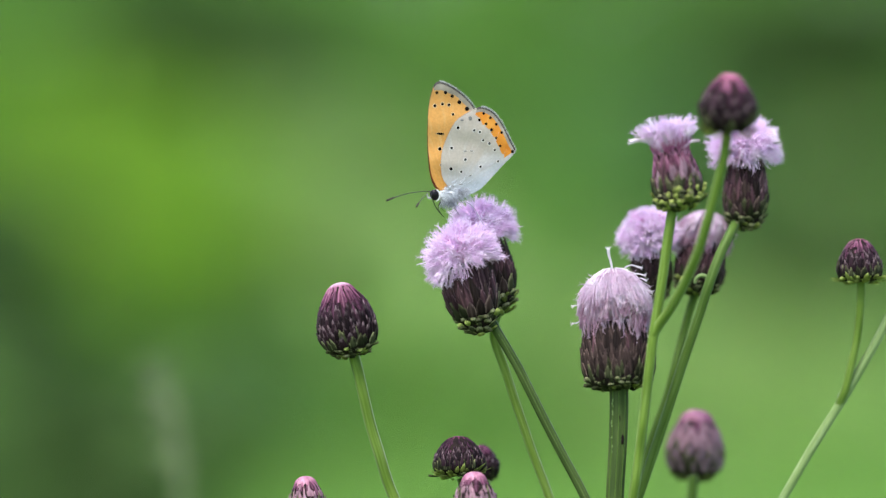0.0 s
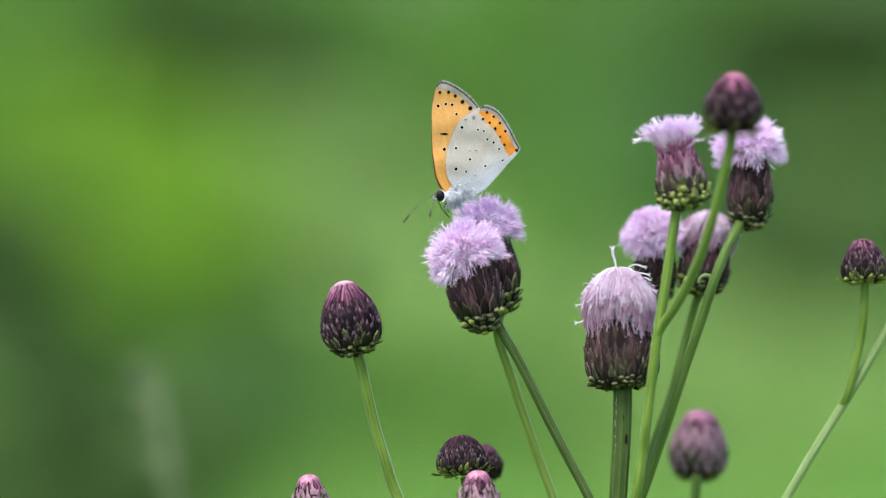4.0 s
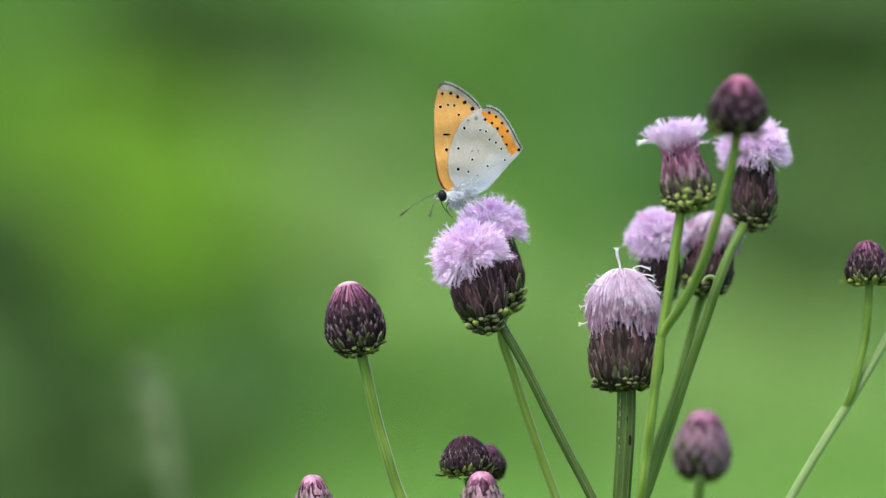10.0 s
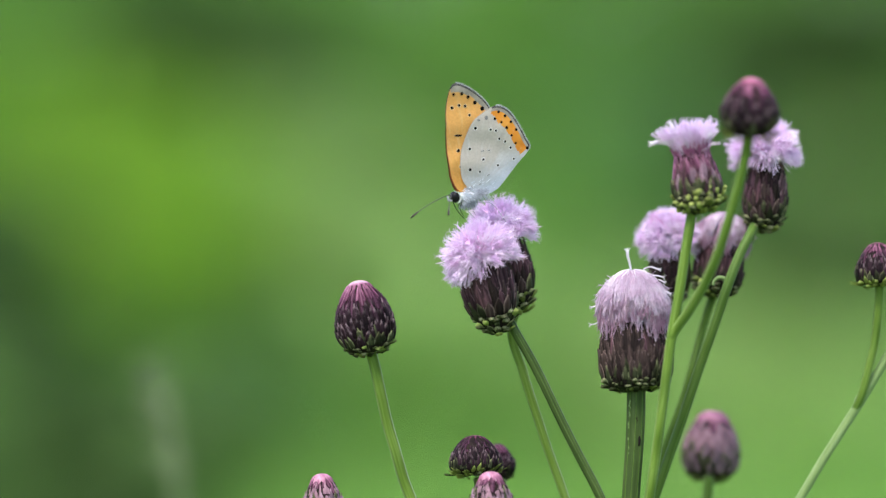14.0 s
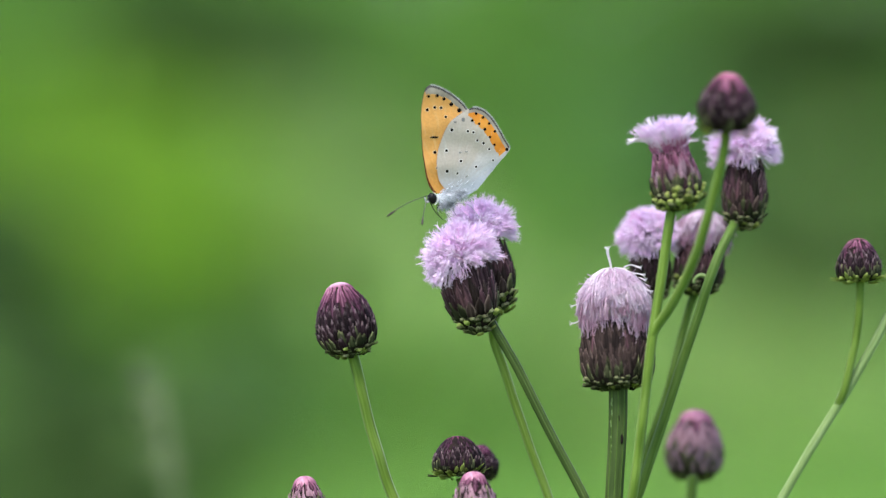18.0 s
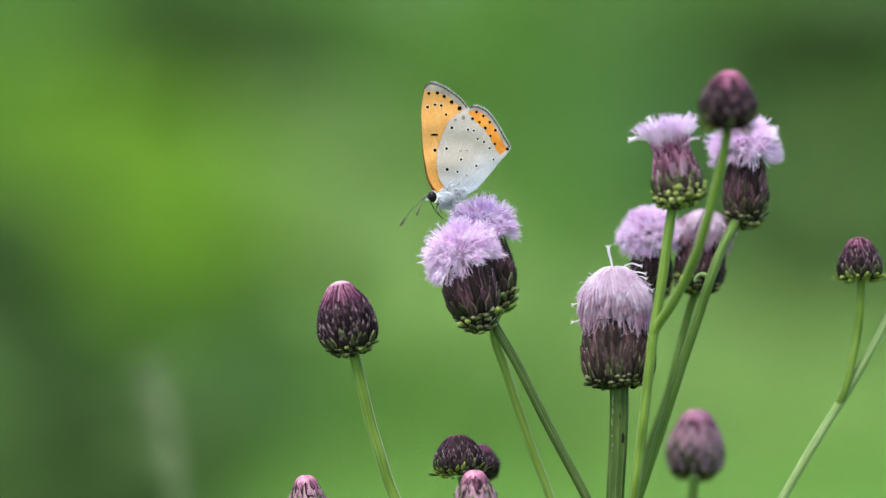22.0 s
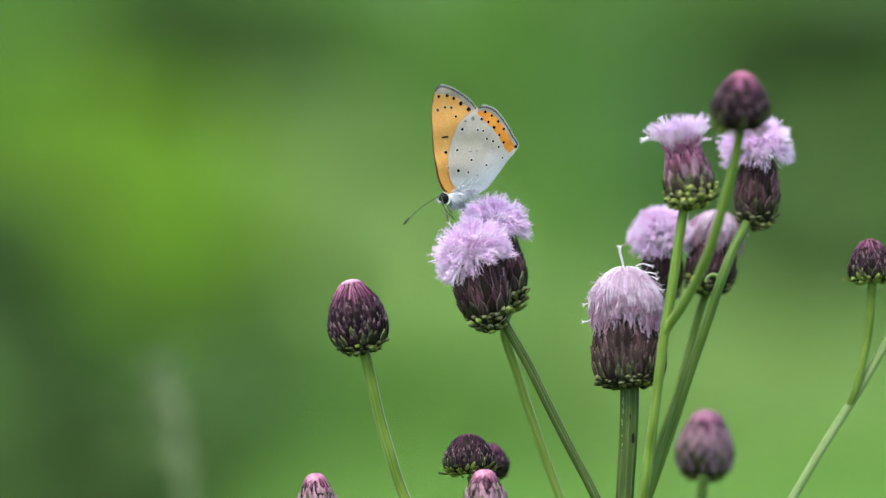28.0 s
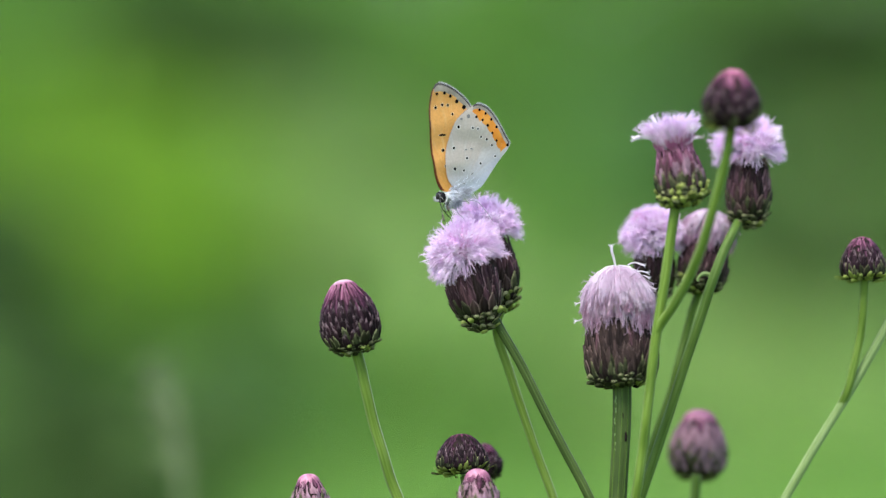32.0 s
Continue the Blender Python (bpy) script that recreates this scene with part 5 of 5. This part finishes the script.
# The butterfly: seconds, place of its feet in mm (right, up), roll, turn and lean in degrees
FLY = [
    (0, 3.06, 7.44, 3.0, 7.2, 9.1),
    (0.2, 3.44, 7.59, 4.5, 2.8, 10.3),
    (0.3, 3.65, 7.66, 5.3, 0.5, 10.9),
    (0.5, 4.39, 7.80, 6.8, -3.9, 12.1),
    (0.7, 3.44, 7.69, 6.0, -3.3, 10.7),
    (0.8, 2.80, 7.64, 5.7, -2.9, 9.9),
    (1, 2.49, 7.53, 4.9, -2.3, 8.5),
    (1.2, 3.83, 7.49, 4.5, 1.4, 7.5),
    (1.3, 4.45, 7.48, 4.4, 3.2, 7.1),
    (1.5, 4.16, 7.46, 4.0, 6.9, 6.1),
    (1.7, 2.38, 7.54, 3.8, 6.9, 7.1),
    (1.8, 1.94, 7.58, 3.6, 7.0, 7.5),
    (2, 3.07, 7.62, 3.4, 7.0, 8.5),
    (2.2, 4.69, 7.57, 3.8, 5.7, 8.1),
    (2.3, 4.90, 7.55, 4.1, 5.0, 8.0),
    (2.5, 4.50, 7.53, 4.5, 3.7, 7.6),
    (2.7, 3.41, 7.67, 4.7, 3.2, 7.6),
    (2.8, 3.73, 7.73, 4.7, 3.0, 7.5),
    (3, 5.75, 7.83, 4.9, 2.5, 7.5),
    (3.2, 6.08, 7.67, 4.1, 5.0, 7.0),
    (3.3, 5.27, 7.59, 3.7, 6.2, 6.7),
    (3.5, 4.03, 7.45, 2.9, 8.7, 6.2),
    (5.5, 4.32, 7.28, 0.3, 7.7, 5.2),
    (5.7, 4.07, 7.26, -0.3, 9.5, 5.0),
    (5.8, 3.95, 7.25, -0.7, 10.4, 4.9),
    (6, 4.09, 7.23, -1.3, 12.2, 4.7),
    (6.2, 3.60, 7.18, -1.3, 11.7, 4.5),
    (6.3, 3.17, 7.16, -1.3, 11.4, 4.4),
    (6.5, 2.58, 7.11, -1.3, 10.9, 4.2),
    (6.7, 2.97, 7.18, -1.3, 11.3, 4.6),
    (6.8, 3.30, 7.21, -1.2, 11.5, 4.7),
    (7, 3.46, 7.28, -1.2, 11.9, 5.1),
    (7.2, 2.94, 7.25, -1.2, 10.4, 5.9),
    (7.3, 2.60, 7.24, -1.1, 9.6, 6.4),
    (7.5, 2.73, 7.20, -1.1, 8.1, 7.2),
    (7.7, 3.33, 7.23, -1.1, 8.7, 6.7),
    (7.8, 3.36, 7.25, -1.2, 9.0, 6.5),
    (8, 3.24, 7.29, -1.2, 9.6, 6.0),
    (8.2, 3.07, 7.26, -1.0, 9.9, 5.6),
    (8.3, 3.17, 7.25, -0.8, 10.1, 5.5),
    (8.5, 3.02, 7.22, -0.6, 10.4, 5.1),
    (8.7, 3.05, 7.25, -0.4, 11.0, 4.7),
    (8.8, 3.16, 7.27, -0.2, 11.3, 4.6),
    (9, 3.60, 7.30, -0.0, 11.9, 4.2),
    (9.2, 3.41, 7.34, 0.2, 10.7, 5.7),
    (9.3, 3.22, 7.37, 0.2, 10.1, 6.4),
    (9.5, 2.88, 7.41, 0.4, 8.9, 7.9),
    (9.7, 3.77, 7.43, 0.6, 9.1, 8.8),
    (9.8, 4.19, 7.45, 0.7, 9.3, 9.3),
    (10, 4.47, 7.48, 0.9, 9.5, 10.2),
    (10.2, 3.24, 7.36, 0.2, 9.9, 9.3),
    (10.3, 2.19, 7.30, -0.2, 10.0, 8.8),
    (10.5, 1.40, 7.17, -0.9, 10.4, 7.9),
    (10.7, 2.11, 7.20, -0.4, 8.8, 8.0),
    (10.8, 2.48, 7.22, -0.2, 7.9, 8.0),
    (11, 1.67, 7.27, 0.3, 6.3, 8.1),
    (11.2, 1.48, 7.32, 0.6, 5.1, 6.9),
    (11.3, 2.05, 7.33, 0.8, 4.4, 6.2),
    (11.5, 2.86, 7.37, 1.1, 3.2, 5.0),
    (11.7, 2.83, 7.38, 1.5, 4.8, 5.9),
    (11.8, 2.72, 7.38, 1.8, 5.5, 6.4),
    (12, 2.01, 7.40, 2.2, 7.1, 7.3),
    (12.2, 2.53, 7.48, 2.9, 8.1, 6.9),
    (12.3, 3.03, 7.51, 3.2, 8.7, 6.6),
    (12.5, 3.65, 7.59, 3.9, 9.7, 6.2),
    (12.7, 3.26, 7.58, 3.5, 13.1, 6.4),
    (12.8, 3.20, 7.57, 3.4, 14.7, 6.4),
    (13, 4.64, 7.54, 3.0, 18.1, 6.6),
    (13.2, 6.02, 7.43, 2.2, 19.7, 6.6),
    (13.3, 6.06, 7.38, 1.7, 20.5, 6.6),
    (13.5, 4.80, 7.30, 0.9, 22.1, 6.6),
    (13.7, 4.60, 7.35, -0.1, 21.5, 7.4),
    (13.8, 5.33, 7.37, -0.7, 21.3, 7.8),
    (14, 6.44, 7.40, -1.7, 20.7, 8.6),
    (14.2, 5.10, 7.39, -1.9, 19.9, 8.8),
    (14.3, 4.68, 7.38, -2.1, 19.6, 9.0),
    (14.5, 4.19, 7.36, -2.3, 18.8, 9.2),
    (16.5, 4.23, 7.49, -0.7, 15.4, 10.8),
    (16.7, 3.87, 7.40, -0.7, 15.5, 10.5),
    (16.8, 3.23, 7.35, -0.8, 15.6, 10.3),
    (17, 2.12, 7.27, -0.8, 15.7, 10.0),
    (17.2, 2.65, 7.34, -1.0, 14.4, 9.8),
    (17.3, 3.58, 7.36, -1.0, 13.8, 9.6),
    (17.5, 4.75, 7.42, -1.2, 12.5, 9.4),
    (17.7, 4.40, 7.32, -1.3, 12.1, 9.8),
    (17.8, 3.77, 7.28, -1.4, 11.8, 9.9),
    (18, 2.72, 7.19, -1.5, 11.4, 10.3),
    (18.2, 2.70, 7.29, -0.9, 10.3, 9.7),
    (18.3, 3.00, 7.33, -0.7, 9.8, 9.4),
    (18.5, 3.31, 7.42, -0.1, 8.7, 8.8),
    (18.7, 2.86, 7.41, -0.5, 8.9, 8.8),
    (18.8, 2.64, 7.41, -0.7, 9.0, 8.8),
    (19, 2.73, 7.40, -1.1, 9.2, 8.8),
    (19.2, 3.51, 7.39, -1.1, 9.2, 8.8),
    (19.5, 3.19, 7.40, -1.2, 9.3, 8.8),
    (19.7, 2.54, 7.47, -0.8, 8.4, 8.1),
    (20, 3.14, 7.56, -0.3, 7.0, 7.0),
    (20.2, 3.26, 7.46, -0.5, 7.4, 7.3),
    (20.5, 2.71, 7.32, -0.7, 8.1, 7.8),
    (20.7, 2.73, 7.47, 0.1, 6.9, 8.2),
    (21, 3.13, 7.69, 1.2, 5.0, 8.7),
    (21.2, 2.80, 7.57, 0.5, 5.0, 7.5),
    (21.5, 2.82, 7.39, -0.6, 5.1, 5.7),
    (21.7, 3.40, 7.35, -0.3, 6.4, 5.5),
    (22, 2.74, 7.32, 0.1, 8.4, 5.1),
    (22.2, 2.45, 7.36, -0.0, 8.5, 5.9),
    (22.5, 3.25, 7.41, -0.2, 8.6, 7.2),
    (22.7, 3.62, 7.36, -0.4, 7.6, 7.2),
    (23, 2.88, 7.31, -0.8, 6.2, 7.1),
    (23.2, 3.14, 7.37, -0.8, 7.3, 6.4),
    (23.5, 3.76, 7.45, -0.7, 8.9, 5.4),
    (23.7, 3.49, 7.40, -1.0, 10.2, 6.0),
    (24, 2.79, 7.32, -1.5, 12.1, 6.8),
    (24.2, 3.44, 7.38, -1.3, 12.4, 7.0),
    (24.5, 3.48, 7.47, -1.0, 12.9, 7.2),
    (26.5, 3.47, 7.16, -2.5, 11.9, 8.4),
    (26.7, 4.85, 7.24, -2.5, 12.8, 9.2),
    (26.8, 5.06, 7.29, -2.4, 13.2, 9.6),
    (27, 3.99, 7.40, -2.4, 14.1, 10.4),
    (27.2, 3.71, 7.45, -2.6, 14.5, 10.8),
    (27.3, 4.65, 7.46, -2.7, 14.7, 10.9),
    (27.5, 6.48, 7.48, -2.9, 15.1, 11.3),
    (27.7, 6.30, 7.43, -3.3, 16.2, 11.1),
    (27.8, 5.72, 7.41, -3.5, 16.8, 10.9),
    (28, 4.65, 7.37, -3.9, 17.9, 10.7),
    (28.2, 4.58, 7.39, -4.3, 18.4, 10.5),
    (28.3, 4.90, 7.39, -4.4, 18.6, 10.3),
    (28.5, 4.74, 7.41, -4.8, 19.1, 10.1),
    (28.7, 4.07, 7.36, -5.0, 21.1, 10.0),
    (28.8, 3.87, 7.34, -5.0, 22.2, 9.9),
    (29, 4.40, 7.28, -5.2, 24.2, 9.8),
    (29.2, 4.00, 7.34, -3.9, 24.2, 8.7),
    (29.3, 3.27, 7.38, -3.3, 24.2, 8.2),
    (29.5, 2.48, 7.44, -2.0, 24.2, 7.1),
    (29.7, 2.84, 7.46, -1.9, 23.0, 7.7),
    (29.8, 3.36, 7.46, -1.9, 22.5, 8.0),
    (30, 3.46, 7.48, -1.8, 21.3, 8.6),
    (30.2, 2.88, 7.49, -2.1, 22.3, 8.4),
    (30.3, 2.98, 7.49, -2.3, 22.9, 8.3),
    (30.5, 3.87, 7.48, -2.6, 23.9, 8.1),
    (30.7, 4.40, 7.53, -1.2, 25.7, 6.7),
    (30.8, 4.12, 7.57, -0.5, 26.7, 5.9),
    (31, 3.29, 7.64, 0.9, 28.5, 4.5),
    (31.2, 3.71, 7.66, 0.7, 29.5, 4.5),
    (31.3, 4.17, 7.67, 0.5, 29.9, 4.4),
    (31.5, 4.78, 7.69, 0.3, 30.9, 4.4),
    (31.7, 4.12, 7.64, -1.5, 30.3, 5.5),
    (31.8, 3.75, 7.62, -2.4, 30.0, 6.0),
    (32, 3.74, 7.56, -4.2, 29.4, 7.1),
]
# The two antennae: seconds, then right and down of each tip from the brow, in tenths of a mm
FEEL = [
    (0.0, -82, 18, -28, 30),
    (0.5, -86, 16, -27, 26),
    (1.0, -82, 20, -22, 31),
    (1.5, -80, 18, -27, 36),
    (2.0, -67, 33, -34, 41),
    (2.5, -75, 25, -31, 35),
    (3.0, -77, 27, -29, 35),
    (3.5, -73, 40, -20, 45),
    (5.5, 4, 64, 13, 38),
    (6.0, 12, 55, 15, 50),
    (6.5, -39, 63, 5, 47),
    (7.0, -50, 57, -8, 61),
    (7.5, -58, 54, -14, 51),
    (8.0, -60, 50, -15, 49),
    (8.5, -62, 49, -18, 47),
    (9.0, -67, 50, -18, 44),
    (9.5, -67, 46, -16, 43),
    (10.0, -71, 43, -18, 45),
    (10.5, -66, 48, -6, 57),
    (11.0, -50, 60, -1, 63),
    (11.5, -31, 72, 2, 57),
    (12.0, -6, 75, 3, 46),
    (12.5, -1, 76, -4, 39),
    (13.0, 4, 60, 0, 33),
    (13.5, -54, 62, -1, 50),
    (14.0, -75, 44, -6, 40),
    (14.5, -77, 41, -9, 39),
    (16.5, -81, 37, -15, 38),
    (17.0, -81, 37, -15, 42),
    (17.5, -75, 42, -8, 57),
    (18.0, -76, 39, -13, 55),
    (18.5, -79, 34, -16, 51),
    (19.0, -76, 37, -19, 53),
    (19.5, -75, 41, -21, 53),
    (20.0, -67, 49, -22, 47),
    (20.5, -51, 58, -23, 46),
    (21.0, -55, 57, -26, 37),
    (21.5, -58, 56, -26, 41),
    (22.0, -52, 59, -22, 40),
    (22.5, -42, 66, -23, 40),
    (23.0, -33, 70, -25, 37),
    (23.5, -10, 72, -21, 38),
    (24.0, 13, 57, -20, 42),
    (24.5, -20, 72, -19, 40),
    (26.5, -67, 45, -23, 51),
    (27.0, -70, 45, -17, 60),
    (27.5, -69, 45, -3, 59),
    (28.0, -68, 53, 13, 46),
    (28.5, -61, 55, 22, 32),
    (29.0, -64, 56, 23, 34),
    (29.5, -70, 49, 13, 30),
    (30.0, -68, 52, 14, 45),
    (30.5, -58, 62, 11, 49),
    (31.0, -44, 74, 11, 44),
    (31.5, -14, 80, 14, 45),
    (32.0, 8, 50, 20, 32),
]


def motions():
    """The wind rocks all thistle stalks together; the butterfly rides on its head, turns and moves its antennae."""
    mid = Matrix.Translation((0, 0, EYE_H))
    back = mid.inverted()
    sway = [(t, mid @ Matrix.Translation((a * MM, 0, c * MM)) @ Matrix.Rotation(q * 0.001, 4, "Y") @ Matrix.Rotation(NOD * q - PITCH * c, 4, "X") @ back) for t, a, c, q in SWAY]
    for root in THISTLES:
        rest = Matrix.Translation(root.location)
        walk(root, [(t, m @ rest) for t, m in sway])
    walk(fly, [(t, Matrix.Translation((x * MM, 0, EYE_H + z * MM)) @ fly_turn(roll, turn, lean)) for t, x, z, roll, turn, lean in FLY])
    turns = {t: fly_turn(roll, turn, lean).to_3x3() for t, x, z, roll, turn, lean in FLY}
    for ob, k, reach in FEELERS:
        rows = []
        for row in FEEL:
            right, down = row[k], row[k + 1]
            depth = -math.sqrt(max(0.0, reach ** 2 - right ** 2 - down ** 2))
            way = turns[row[0]].transposed() @ Vector((right, depth, -down)).normalized()
            rows.append((row[0], Matrix.Translation(ob.location) @ Vector((-1, 0, 0)).rotation_difference(way).to_matrix().to_4x4()))
        walk(ob, rows)
    foot = Matrix.Translation(pale.location)
    walk(pale, [(t, foot @ Matrix.Rotation(a * 0.000317, 4, "Y")) for t, a in ((0, 5), (2, 2), (3.5, -19), (5.5, 1), (7, 0), (9, 2), (11, -30), (13, 35), (14.5, -17), (17, -15), (19, -13), (21, -10), (23, 0), (27, 14), (29.5, 10), (32, 7))])


motions()
